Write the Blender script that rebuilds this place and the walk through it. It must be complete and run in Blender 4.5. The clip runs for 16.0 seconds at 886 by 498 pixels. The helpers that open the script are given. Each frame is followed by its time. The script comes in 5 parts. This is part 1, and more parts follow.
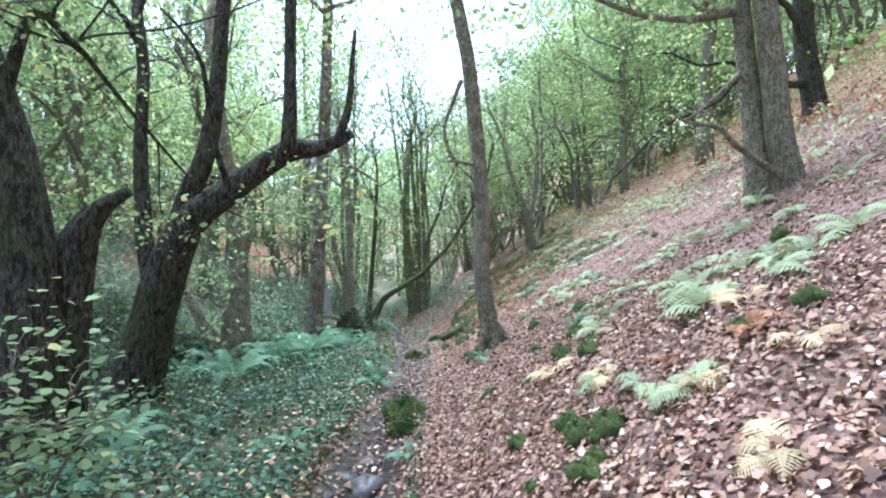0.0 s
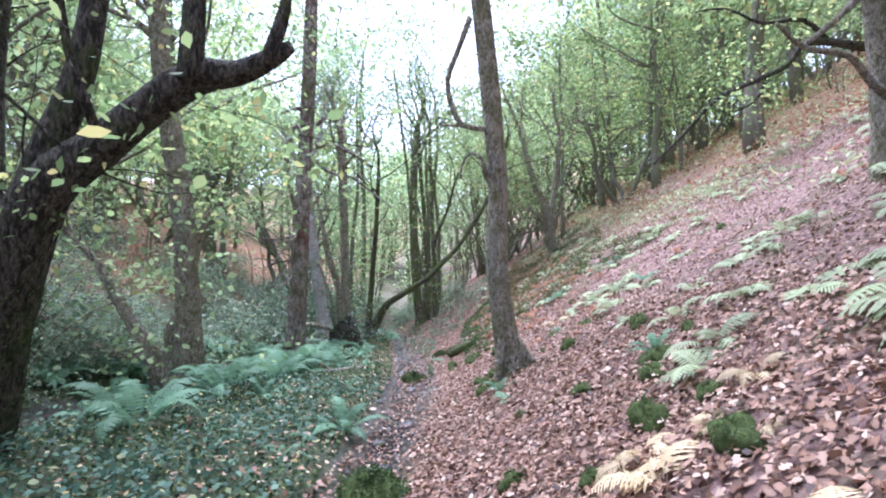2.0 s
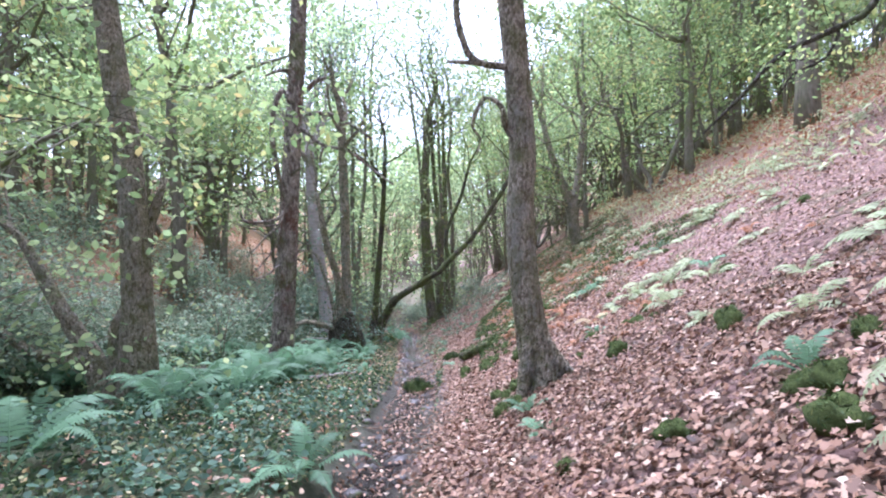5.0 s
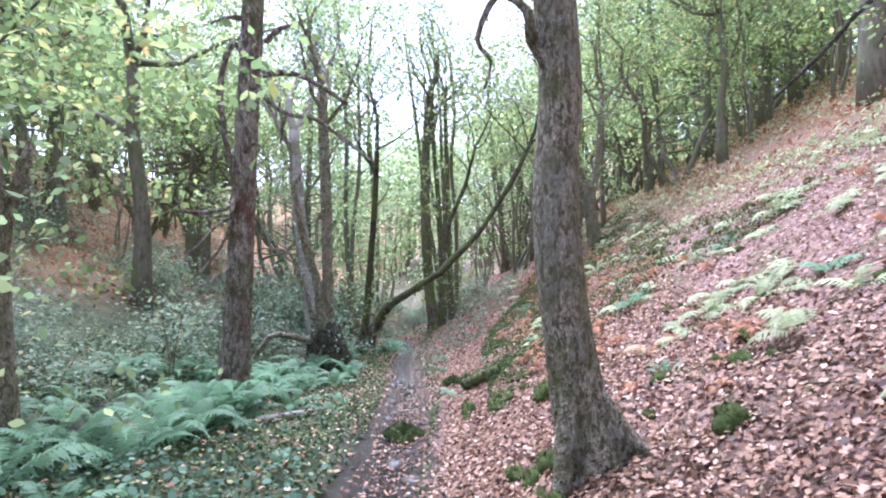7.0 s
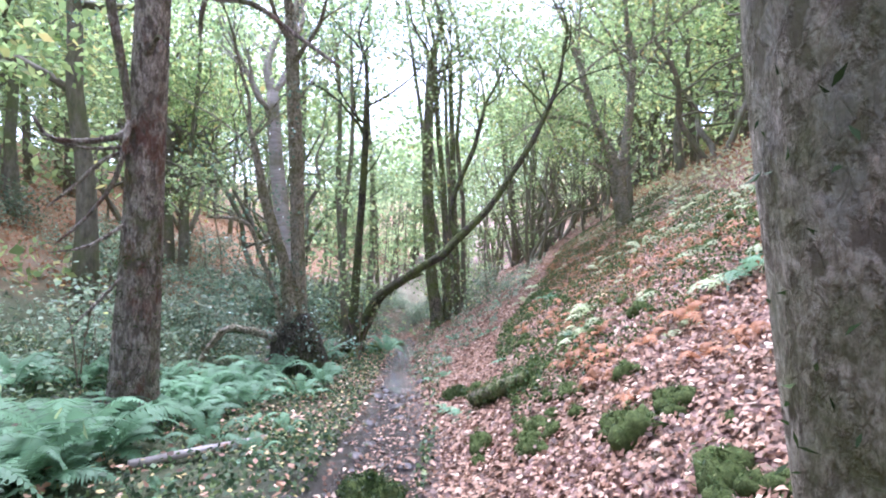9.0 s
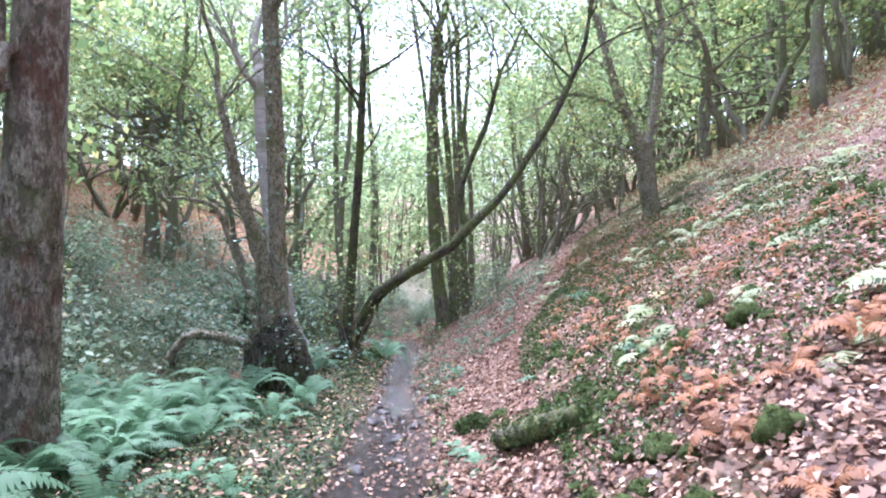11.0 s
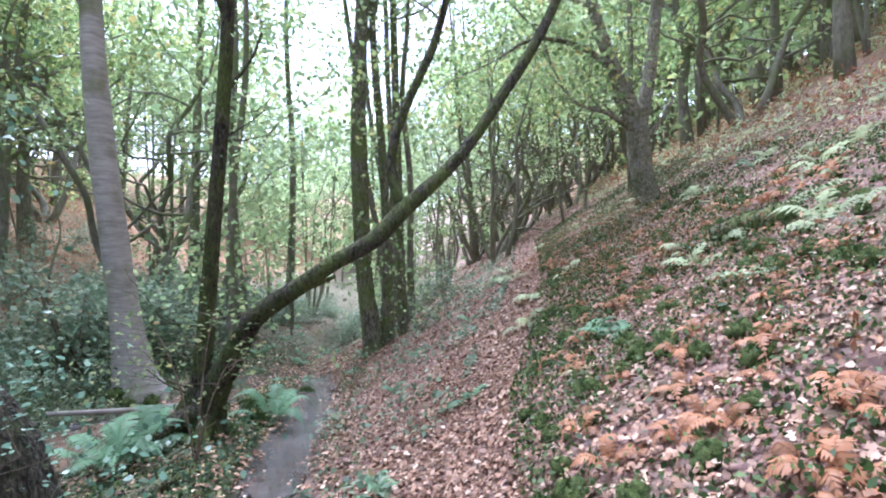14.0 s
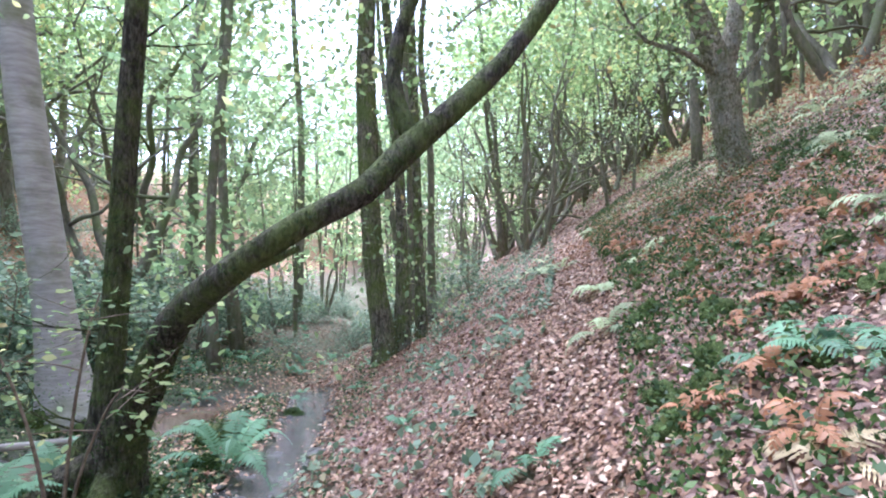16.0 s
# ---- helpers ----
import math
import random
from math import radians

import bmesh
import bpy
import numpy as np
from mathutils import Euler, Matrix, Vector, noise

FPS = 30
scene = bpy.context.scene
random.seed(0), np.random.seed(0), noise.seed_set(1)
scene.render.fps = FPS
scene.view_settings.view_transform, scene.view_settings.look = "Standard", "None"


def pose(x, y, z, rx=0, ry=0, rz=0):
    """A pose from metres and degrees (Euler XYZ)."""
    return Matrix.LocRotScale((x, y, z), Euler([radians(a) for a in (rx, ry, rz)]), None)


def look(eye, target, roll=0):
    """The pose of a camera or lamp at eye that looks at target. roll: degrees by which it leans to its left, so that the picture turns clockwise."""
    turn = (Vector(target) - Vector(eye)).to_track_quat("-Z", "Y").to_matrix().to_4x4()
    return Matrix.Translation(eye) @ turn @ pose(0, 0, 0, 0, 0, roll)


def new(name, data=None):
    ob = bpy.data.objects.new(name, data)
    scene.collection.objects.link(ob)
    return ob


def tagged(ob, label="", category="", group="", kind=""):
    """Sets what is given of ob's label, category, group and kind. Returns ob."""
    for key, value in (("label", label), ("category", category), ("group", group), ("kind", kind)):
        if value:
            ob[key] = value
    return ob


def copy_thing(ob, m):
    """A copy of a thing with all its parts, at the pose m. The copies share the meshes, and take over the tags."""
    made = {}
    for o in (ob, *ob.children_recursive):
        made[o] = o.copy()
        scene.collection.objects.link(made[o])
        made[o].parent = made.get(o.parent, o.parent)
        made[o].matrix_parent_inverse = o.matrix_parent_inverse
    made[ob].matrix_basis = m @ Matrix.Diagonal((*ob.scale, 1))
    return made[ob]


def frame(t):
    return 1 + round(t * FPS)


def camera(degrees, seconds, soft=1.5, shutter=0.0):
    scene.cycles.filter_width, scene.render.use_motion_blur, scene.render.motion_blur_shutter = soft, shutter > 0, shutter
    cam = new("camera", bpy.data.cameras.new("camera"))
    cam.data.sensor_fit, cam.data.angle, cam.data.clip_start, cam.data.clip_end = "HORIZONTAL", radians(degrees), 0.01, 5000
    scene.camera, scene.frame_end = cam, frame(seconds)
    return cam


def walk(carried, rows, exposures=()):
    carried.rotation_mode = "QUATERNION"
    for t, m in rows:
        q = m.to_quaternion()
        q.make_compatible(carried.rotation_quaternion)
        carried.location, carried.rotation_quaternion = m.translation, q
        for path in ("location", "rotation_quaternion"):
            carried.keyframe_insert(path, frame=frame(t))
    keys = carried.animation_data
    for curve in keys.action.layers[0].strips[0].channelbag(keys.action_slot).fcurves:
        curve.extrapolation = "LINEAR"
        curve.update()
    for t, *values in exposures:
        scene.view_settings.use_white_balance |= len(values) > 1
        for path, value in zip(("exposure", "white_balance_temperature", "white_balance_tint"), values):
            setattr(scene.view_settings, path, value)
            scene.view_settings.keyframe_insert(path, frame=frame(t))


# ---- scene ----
cam = camera(78.8, 16.0, soft=2.0)
METRES, EYE, TILT, LEAN, TURN = 16.0, 1.5, 0.0, 0.0, 0.0
ROWS = [
    (0.0, 0.0, 0.0, 0.0, -0.0, 0.0, -0.0),
    (0.5, 0.0037, 0.0216, 0.0, 0.35, 0.1, -0.08),
    (1.0, 0.006, 0.0595, -0.0005, 0.62, 0.2, -0.19),
    (1.5, 0.008, 0.1089, -0.0035, 1.07, 0.65, -0.21),
    (2.0, 0.0093, 0.1426, -0.01, 1.53, 0.56, -0.04),
    (2.5, 0.0106, 0.1592, -0.0174, 1.99, 0.5, 0.05),
    (3.0, 0.0113, 0.1655, -0.0222, 2.38, 0.41, 0.16),
    (3.5, 0.0117, 0.1731, -0.0247, 2.65, 0.28, 0.08),
    (4.0, 0.0111, 0.1921, -0.0246, 2.85, 0.43, -0.02),
    (6.5, 0.0135, 0.3389, -0.0227, 3.7, 0.35, 0.09),
    (7.0, 0.0118, 0.3744, -0.0244, 3.82, 0.35, 0.01),
    (7.5, 0.0104, 0.4117, -0.0292, 4.01, 0.37, 0.06),
    (8.0, 0.0103, 0.4467, -0.034, 4.17, 0.37, 0.11),
    (8.5, 0.0093, 0.4871, -0.0447, 4.29, 0.33, 0.03),
    (9.0, 0.0065, 0.5255, -0.052, 4.59, 0.3, -0.01),
    (11.5, -0.0094, 0.6373, -0.059, 5.06, 0.03, 0.07),
    (12.0, -0.0137, 0.6627, -0.0577, 5.01, 0.13, 0.02),
    (12.5, -0.0144, 0.6998, -0.0576, -8.07, 0.02, 0.11),
    (13.0, -0.0128, 0.744, -0.0609, -8.41, 0.01, 0.06),
    (13.5, -0.0117, 0.7918, -0.0622, -8.13, 0.03, 0.01),
    (14.0, -0.0116, 0.8484, -0.0629, -1.28, 0.24, -0.02),
    (14.5, -0.0122, 0.9024, -0.0623, 0.83, 0.22, -0.09),
    (15.0, -0.0134, 0.9478, -0.0596, 0.88, 0.39, 0.08),
    (15.5, -0.0138, 0.9713, -0.068, 1.02, 0.29, 0.18),
    (16.0, -0.0134, 0.9837, -0.0794, 1.15, 0.2, 0.2),
]
walk(cam, [(t, pose(0, 0, EYE, TILT, LEAN, TURN) @ pose(METRES * x, METRES * y, METRES * z, 90 + pitch, roll, yaw)) for t, x, y, z, yaw, pitch, roll in ROWS],
     exposures=[(0.0, 1.9, 5080, 11), (1.5, 1.94, 5130, 24), (3.5, 1.9, 5290, 28), (9.0, 2.22, 5290, 29), (12.0, 2.27, 5260, 29), (14.0, 2.12, 5220, 23), (15.0, 2.32, 5160, 21), (16.0, 2.38, 5150, 22)])

# ---- daylight: bright overcast sky over a wooded valley ----
world = bpy.data.worlds.new("overcast_sky")
scene.world = world
world.use_nodes = True
wn = world.node_tree
sky = wn.nodes.new("ShaderNodeTexSky")
sky.sky_type = "NISHITA"
sky.sun_disc = False
sky.sun_elevation, sky.sun_rotation = radians(68), radians(-32)
sky.air_density, sky.dust_density = 1.0, 1.0
soft_sky = wn.nodes.new("ShaderNodeHueSaturation")
soft_sky.inputs["Saturation"].default_value = 0.35
wn.links.new(sky.outputs["Color"], soft_sky.inputs["Color"])
wn.links.new(soft_sky.outputs["Color"], wn.nodes["Background"].inputs["Color"])
wn.nodes["Background"].inputs["Strength"].default_value = 0.15
sun_data = bpy.data.lights.new("sun", "SUN")
sun_data.energy, sun_data.angle, sun_data.color = 2.8, radians(40), (1.0, 0.98, 0.95)
sun = new("sun", sun_data)
sun.matrix_world = look((-5, 8, 24), (0, 0, 0))


# ---- materials ----
def nodes_of(name):
    m = bpy.data.materials.new(name)
    m.use_nodes = True
    return m, m.node_tree, m.node_tree.nodes["Principled BSDF"]


def ramp(nt, source, stops):
    r = nt.nodes.new("ShaderNodeValToRGB")
    el = r.color_ramp.elements
    while len(el) < len(stops):
        el.new(0.5)
    for e, (p, c) in zip(el, stops):
        e.position, e.color = p, (*c, 1)
    nt.links.new(source, r.inputs["Fac"])
    return r.outputs["Color"]


def noise_node(nt, scale, detail=4.0, stretch=(1, 1, 1), rough=0.6):
    tc = nt.nodes.new("ShaderNodeTexCoord")
    mp = nt.nodes.new("ShaderNodeMapping")
    mp.inputs["Scale"].default_value = stretch
    n = nt.nodes.new("ShaderNodeTexNoise")
    n.inputs["Scale"].default_value, n.inputs["Detail"].default_value, n.inputs["Roughness"].default_value = scale, detail, rough
    nt.links.new(tc.outputs["Object"], mp.inputs["Vector"])
    nt.links.new(mp.outputs["Vector"], n.inputs["Vector"])
    return n.outputs["Fac"]


def mixed(nt, fac, a, b, how="MIX"):
    m = nt.nodes.new("ShaderNodeMix")
    m.data_type, m.blend_type = "RGBA", how
    for i, v in (("Factor", fac), ("A", a), ("B", b)):
        s = m.inputs[0] if i == "Factor" else m.inputs[6 if i == "A" else 7]
        if isinstance(v, (int, float)):
            s.default_value = v
        elif isinstance(v, tuple):
            s.default_value = (*v, 1)
        else:
            nt.links.new(v, s)
    return m.outputs[2]


def bumped(nt, bsdf, height, strength, distance):
    b = nt.nodes.new("ShaderNodeBump")
    b.inputs["Strength"].default_value, b.inputs["Distance"].default_value = strength, distance
    nt.links.new(height, b.inputs["Height"])
    nt.links.new(b.outputs["Normal"], bsdf.inputs["Normal"])


def grain_material(name, dark, light, scale=8.0, stretch=(1, 1, 1), rough=0.85, bump=0.5, depth=0.02, patch=None, patch_scale=1.2, patch_at=(0.5, 0.62)):
    """Two-scale colour with relief; patch: the colour of moss or stain that covers part of it."""
    m, nt, bsdf = nodes_of(name)
    fine = noise_node(nt, scale, 8, stretch, 0.7)
    colour = ramp(nt, fine, [(0.3, dark), (0.7, light)])
    if patch:
        big = noise_node(nt, patch_scale, 5)
        fac = ramp(nt, big, [(patch_at[0], (0, 0, 0)), (patch_at[1], (1, 1, 1))])
        colour = mixed(nt, fac, colour, patch)
    nt.links.new(colour, bsdf.inputs["Base Color"])
    bsdf.inputs["Roughness"].default_value = rough
    bsdf.inputs["Specular IOR Level"].default_value = 0.25
    bumped(nt, bsdf, fine, bump, depth)
    return m


def bark_material(name, dark, light, plates, stretch, moss, moss_scale, moss_at, depth=0.03, blotch=None):
    """Bark: raised plates between dark cracks, finer grain on them, moss in patches."""
    m, nt, bsdf = nodes_of(name)
    tc = nt.nodes.new("ShaderNodeTexCoord")
    mp = nt.nodes.new("ShaderNodeMapping")
    mp.inputs["Scale"].default_value = (1, 1, stretch)
    warp = nt.nodes.new("ShaderNodeTexNoise")
    warp.inputs["Scale"].default_value = plates * 0.9
    wobble = nt.nodes.new("ShaderNodeVectorMath")
    wobble.operation = "MULTIPLY_ADD"
    wobble.inputs[1].default_value = (0.05, 0.05, 0.05)
    cells = nt.nodes.new("ShaderNodeTexVoronoi")
    cells.feature = "DISTANCE_TO_EDGE"
    cells.inputs["Scale"].default_value = plates
    nt.links.new(tc.outputs["Object"], mp.inputs["Vector"])
    nt.links.new(mp.outputs["Vector"], warp.inputs["Vector"])
    nt.links.new(warp.outputs["Color"], wobble.inputs[0])
    nt.links.new(mp.outputs["Vector"], wobble.inputs[2])
    nt.links.new(wobble.outputs["Vector"], cells.inputs["Vector"])
    fine = noise_node(nt, plates * 1.6, 10, (1, 1, stretch), 0.8)
    ridges = noise_node(nt, plates * 0.7, 5, (1, 1, stretch * 1.1), 0.6)
    colour = ramp(nt, fine, [(0.4, dark), (0.5, tuple((p + q) / 2 for p, q in zip(dark, light))), (0.58, light)])
    plate = ramp(nt, cells.outputs["Distance"], [(0.0, (0.75, 0.75, 0.75)), (0.2, (1, 1, 1))])
    groove = ramp(nt, ridges, [(0.4, (0.12, 0.12, 0.12)), (0.5, (1, 1, 1))])
    plate = mixed(nt, 1.0, plate, groove, "MULTIPLY")
    colour = mixed(nt, plate, tuple(c * 0.7 for c in dark), colour)
    if blotch:
        fac = ramp(nt, noise_node(nt, 4.5, 8, (1, 1, 0.5), 0.7), [(0.5, (0, 0, 0)), (0.6, (0.85, 0.85, 0.85))])
        fac = mixed(nt, 1.0, fac, groove, "MULTIPLY")
        colour = mixed(nt, fac, colour, ramp(nt, fine, [(0.3, tuple(c * 0.5 for c in blotch)), (0.7, blotch)]))
    fac = ramp(nt, noise_node(nt, moss_scale, 8, rough=0.72), [(moss_at[0], (0, 0, 0)), (moss_at[1], (0.8, 0.8, 0.8))])
    colour = mixed(nt, fac, colour, ramp(nt, fine, [(0.3, tuple(c * 0.5 for c in moss)), (0.7, tuple(c * 1.4 for c in moss))]))
    nt.links.new(colour, bsdf.inputs["Base Color"])
    bsdf.inputs["Roughness"].default_value = 0.9
    bsdf.inputs["Specular IOR Level"].default_value = 0.2
    both = nt.nodes.new("ShaderNodeMath")
    both.operation = "MULTIPLY_ADD"
    both.inputs[1].default_value = 0.6
    nt.links.new(fine, both.inputs[0])
    nt.links.new(plate, both.inputs[2])
    bumped(nt, bsdf, both.outputs[0], 1.0, depth * 1.4)
    return m


def leaf_material(name, stops, through_light=0.45, rough=0.55):
    """Thin leaves: each its own tint, light passing through them."""
    m, nt, bsdf = nodes_of(name)
    geo = nt.nodes.new("ShaderNodeNewGeometry")
    colour = ramp(nt, geo.outputs["Random Per Island"], stops)
    obj = nt.nodes.new("ShaderNodeObjectInfo")
    hue = nt.nodes.new("ShaderNodeHueSaturation")
    hue.inputs["Hue"].default_value = 0.5
    v = nt.nodes.new("ShaderNodeMapRange")
    v.inputs["To Min"].default_value, v.inputs["To Max"].default_value = 0.72, 1.3
    nt.links.new(obj.outputs["Random"], v.inputs["Value"])
    nt.links.new(v.outputs["Result"], hue.inputs["Value"])
    nt.links.new(colour, hue.inputs["Color"])
    nt.links.new(hue.outputs["Color"], bsdf.inputs["Base Color"])
    bsdf.inputs["Roughness"].default_value = rough
    bsdf.inputs["Specular IOR Level"].default_value = 0.3
    tr = nt.nodes.new("ShaderNodeBsdfTranslucent")
    nt.links.new(hue.outputs["Color"], tr.inputs["Color"])
    mx = nt.nodes.new("ShaderNodeMixShader")
    mx.inputs["Fac"].default_value = through_light
    nt.links.new(bsdf.outputs["BSDF"], mx.inputs[1])
    nt.links.new(tr.outputs["BSDF"], mx.inputs[2])
    nt.links.new(mx.outputs["Shader"], nt.nodes["Material Output"].inputs["Surface"])
    return m


bark_oak = bark_material("oak_bark", (0.23, 0.19, 0.135), (0.7, 0.62, 0.5), 40, 0.5, (0.17, 0.18, 0.07), 5.0, (0.44, 0.66), blotch=(0.47, 0.45, 0.39))
# bark_dark: bark of the dark trees, and painted shade on the stump tree's stool.
bark_dark = bark_material("dark_bark_and_stool_shade", (0.03, 0.026, 0.021), (0.17, 0.15, 0.12), 30, 0.35, (0.075, 0.1, 0.03), 2.0, (0.5, 0.64))
bark_red = bark_material("flaking_red_brown_bark", (0.2, 0.165, 0.14), (0.58, 0.52, 0.47), 26, 0.4, (0.15, 0.17, 0.07), 1.6, (0.5, 0.64), blotch=(0.2, 0.095, 0.07))
bark_pale = grain_material("pale_grey_bark", (0.24, 0.21, 0.2), (0.5, 0.45, 0.43), 7, (0.5, 0.5, 3.0), bump=0.5, depth=0.012, patch=(0.19, 0.19, 0.11), patch_scale=1.3, patch_at=(0.52, 0.7))
bark_moss = bark_material("mossy_bark", (0.09, 0.077, 0.06), (0.34, 0.3, 0.23), 34, 0.3, (0.15, 0.19, 0.05), 1.8, (0.42, 0.58), 0.02)
bark_alder = bark_material("dark_alder_bark", (0.035, 0.03, 0.024), (0.15, 0.13, 0.1), 36, 0.3, (0.12, 0.15, 0.04), 2.2, (0.43, 0.58), 0.02)
bark_wood = grain_material("weathered_grey_green_bark", (0.09, 0.08, 0.064), (0.28, 0.255, 0.2), 18, (1, 1, 0.4), bump=0.7, depth=0.02, patch=(0.14, 0.16, 0.07), patch_scale=1.5, patch_at=(0.45, 0.62))
leaf_oak = leaf_material("oak_leaves", [(0.0, (0.18, 0.27, 0.11)), (0.55, (0.31, 0.42, 0.17)), (0.85, (0.46, 0.54, 0.22)), (0.96, (0.58, 0.55, 0.21)), (1.0, (0.54, 0.4, 0.17))], 0.66)
leaf_alder = leaf_material("alder_leaves", [(0.0, (0.22, 0.32, 0.16)), (0.6, (0.36, 0.47, 0.23)), (0.95, (0.51, 0.58, 0.29)), (1.0, (0.62, 0.57, 0.26))], 0.66)
leaf_herb = leaf_material("herb_leaves", [(0.0, (0.025, 0.045, 0.023)), (0.5, (0.062, 0.105, 0.05)), (0.85, (0.13, 0.185, 0.075)), (0.95, (0.24, 0.27, 0.11)), (1.0, (0.3, 0.22, 0.12))], 0.3)
leaf_holly = leaf_material("glossy_blue_green_leaves", [(0.0, (0.06, 0.13, 0.08)), (0.6, (0.13, 0.23, 0.16)), (1.0, (0.26, 0.36, 0.26))], 0.3, 0.3)
leaf_ivy = leaf_material("ivy_leaves", [(0.0, (0.03, 0.065, 0.04)), (0.7, (0.08, 0.145, 0.095)), (0.95, (0.16, 0.24, 0.15)), (1.0, (0.34, 0.3, 0.12))], 0.3, 0.6)
leaf_bramble = leaf_material("bramble_leaves", [(0.0, (0.11, 0.17, 0.11)), (0.6, (0.23, 0.31, 0.2)), (0.93, (0.37, 0.44, 0.3)), (1.0, (0.46, 0.36, 0.2))], 0.4)
leaf_fern = leaf_material("green_fern", [(0.0, (0.1, 0.21, 0.115)), (1.0, (0.22, 0.36, 0.21))], 0.4)
leaf_fern_pale = leaf_material("paling_bracken", [(0.0, (0.26, 0.34, 0.18)), (0.7, (0.42, 0.47, 0.27)), (1.0, (0.56, 0.5, 0.28))], 0.4)
leaf_fern_cream = leaf_material("cream_bracken", [(0.0, (0.5, 0.37, 0.19)), (1.0, (0.74, 0.61, 0.38))], 0.4)
leaf_fern_rust = leaf_material("rusty_bracken", [(0.0, (0.2, 0.085, 0.042)), (0.6, (0.36, 0.175, 0.09)), (1.0, (0.5, 0.31, 0.17))], 0.35)
leaf_litter = leaf_material("fallen_oak_leaves", [(0.0, (0.06, 0.031, 0.019)), (0.27, (0.185, 0.098, 0.06)), (0.65, (0.395, 0.228, 0.146)), (0.92, (0.55, 0.365, 0.255)), (1.0, (0.74, 0.59, 0.45))], 0.12, 0.55)
leaf_yellow = leaf_material("fallen_yellow_leaves", [(0.0, (0.2, 0.14, 0.06)), (0.6, (0.42, 0.33, 0.14)), (1.0, (0.6, 0.53, 0.33))], 0.15)
moss_blade = leaf_material("moss_tufts", [(0.0, (0.025, 0.05, 0.014)), (0.6, (0.06, 0.105, 0.03)), (0.94, (0.13, 0.19, 0.055)), (1.0, (0.26, 0.25, 0.09))], 0.35)
stone_mat = grain_material("wet_stone", (0.035, 0.031, 0.03), (0.14, 0.125, 0.12), 9, rough=0.3, bump=0.6, patch=(0.08, 0.11, 0.03), patch_scale=3, patch_at=(0.52, 0.64))
twig_mat = grain_material("dead_twigs", (0.08, 0.055, 0.04), (0.26, 0.2, 0.15), 20, bump=0.4, depth=0.005)
moss_mat = grain_material("moss_cushion", (0.03, 0.045, 0.012), (0.1, 0.13, 0.038), 30, bump=0.8, depth=0.02, rough=1.0)

# ---- the lie of the land ----
WET_X = ((0, -0.55), (4, -0.6), (8, -0.5), (12, -0.68), (16, -1.15), (19, -1.65), (21.5, -1.8), (24, -2.35), (30, -3.0), (60, -6.0))
BROOK_X = ((0, -5.2), (4, -4.6), (8, -4.5), (11, -3.7), (14, -4.3), (17, -3.7), (18.6, -4.15), (20.4, -4.15), (22.5, -3.35), (25, -2.7), (30, -3.0), (60, -6.0))
PATH_X = ((0, 0.15), (8, 0.1), (13, 0.0), (17, -0.1), (20.3, 0.85), (23.8, 1.6), (30, 2.7), (45, 5.0))
FLOOR_Z = ((-20, 0.6), (0, 0.0), (4, -0.2), (6, -0.3), (8, -0.42), (11, -0.72), (13, -0.9), (17, -1.33), (20, -1.58), (22, -1.68), (25, -1.82), (30, -2.0), (60, -2.8), (120, -3.0))
TOE_X = ((0, -0.4), (4, -0.2), (8, 0.25), (10, 0.3), (13, -0.3), (17, -0.7), (20, -0.95), (24, -1.5), (45, -1.8))


def along(table, y):
    """Smoothed value of a table at y (a number or an array)."""
    xs, vs = zip(*table)
    return sum(np.interp(np.asarray(y, float) + o, xs, vs) for o in (-1.2, -0.6, 0, 0.6, 1.2)) / 5


def soft_ramp(s, w):
    return w * np.logaddexp(0, np.clip(s / w, -60, 60)) + np.maximum(s - 60 * w, 0)


def bumps(x, y):
    return (0.035 * np.sin(1.7 * x + 0.6 * y) * np.sin(1.3 * y - 0.5 * x + 1) + 0.022 * np.sin(4.3 * x - 1.9 * y + 2) * np.sin(3.7 * y + 1.1 * x)
            + 0.012 * np.sin(9.1 * x + 3.3 * y) * np.sin(8.3 * y - 4.1 * x) + 0.006 * np.sin(21 * x + 8 * y) * np.sin(19 * y - 9 * x))


def land(x, y):
    x, y = np.asarray(x, float), np.asarray(y, float)
    z = along(FLOOR_Z, y)
    right = soft_ramp(x - along(TOE_X, y), 0.22)
    z = z + 0.6 * np.where(right > 32, 32 + (right - 32) * 0.15, right)
    left = soft_ramp(-5.6 - 0.04 * np.maximum(y - 20, 0) - x, 0.6)
    z = z + 0.4 * np.where(left > 30, 30 + (left - 30) * 0.2, left)
    z = z + 0.10 * soft_ramp(y - 70, 6)
    wet = (x - along(WET_X, y)) / (0.34 + 0.008 * np.clip(y - 10, 0, 14))
    brook = (x - along(BROOK_X, y)) / (0.5 + 0.42 * np.exp(-((y - 19) / 3) ** 2))
    path = (x - along(PATH_X, y)) / 0.42
    z = z - 0.11 * np.exp(-wet ** 2) - 0.24 * np.exp(-brook ** 2) - 0.06 * np.exp(-path ** 2)
    calm = 1 - 0.6 * np.maximum(np.exp(-wet ** 4 / 2), np.exp(-brook ** 4 / 2))
    return z + calm * (bumps(x, y) * np.clip(1.2 - 0.5 * np.exp(-path ** 2), 0.3, 1.4) + 0.05 * np.sin(0.5 * x + 0.37 * y))


def mesh_of(name, verts, faces, material, smooth=True):
    me = bpy.data.meshes.new(name)
    me.from_pydata([tuple(v) for v in verts] if not isinstance(verts, np.ndarray) else verts.tolist(), [], faces if isinstance(faces, list) else faces.tolist())
    me.materials.append(material)
    if smooth:
        me.shade_smooth()
    me.update()
    return me


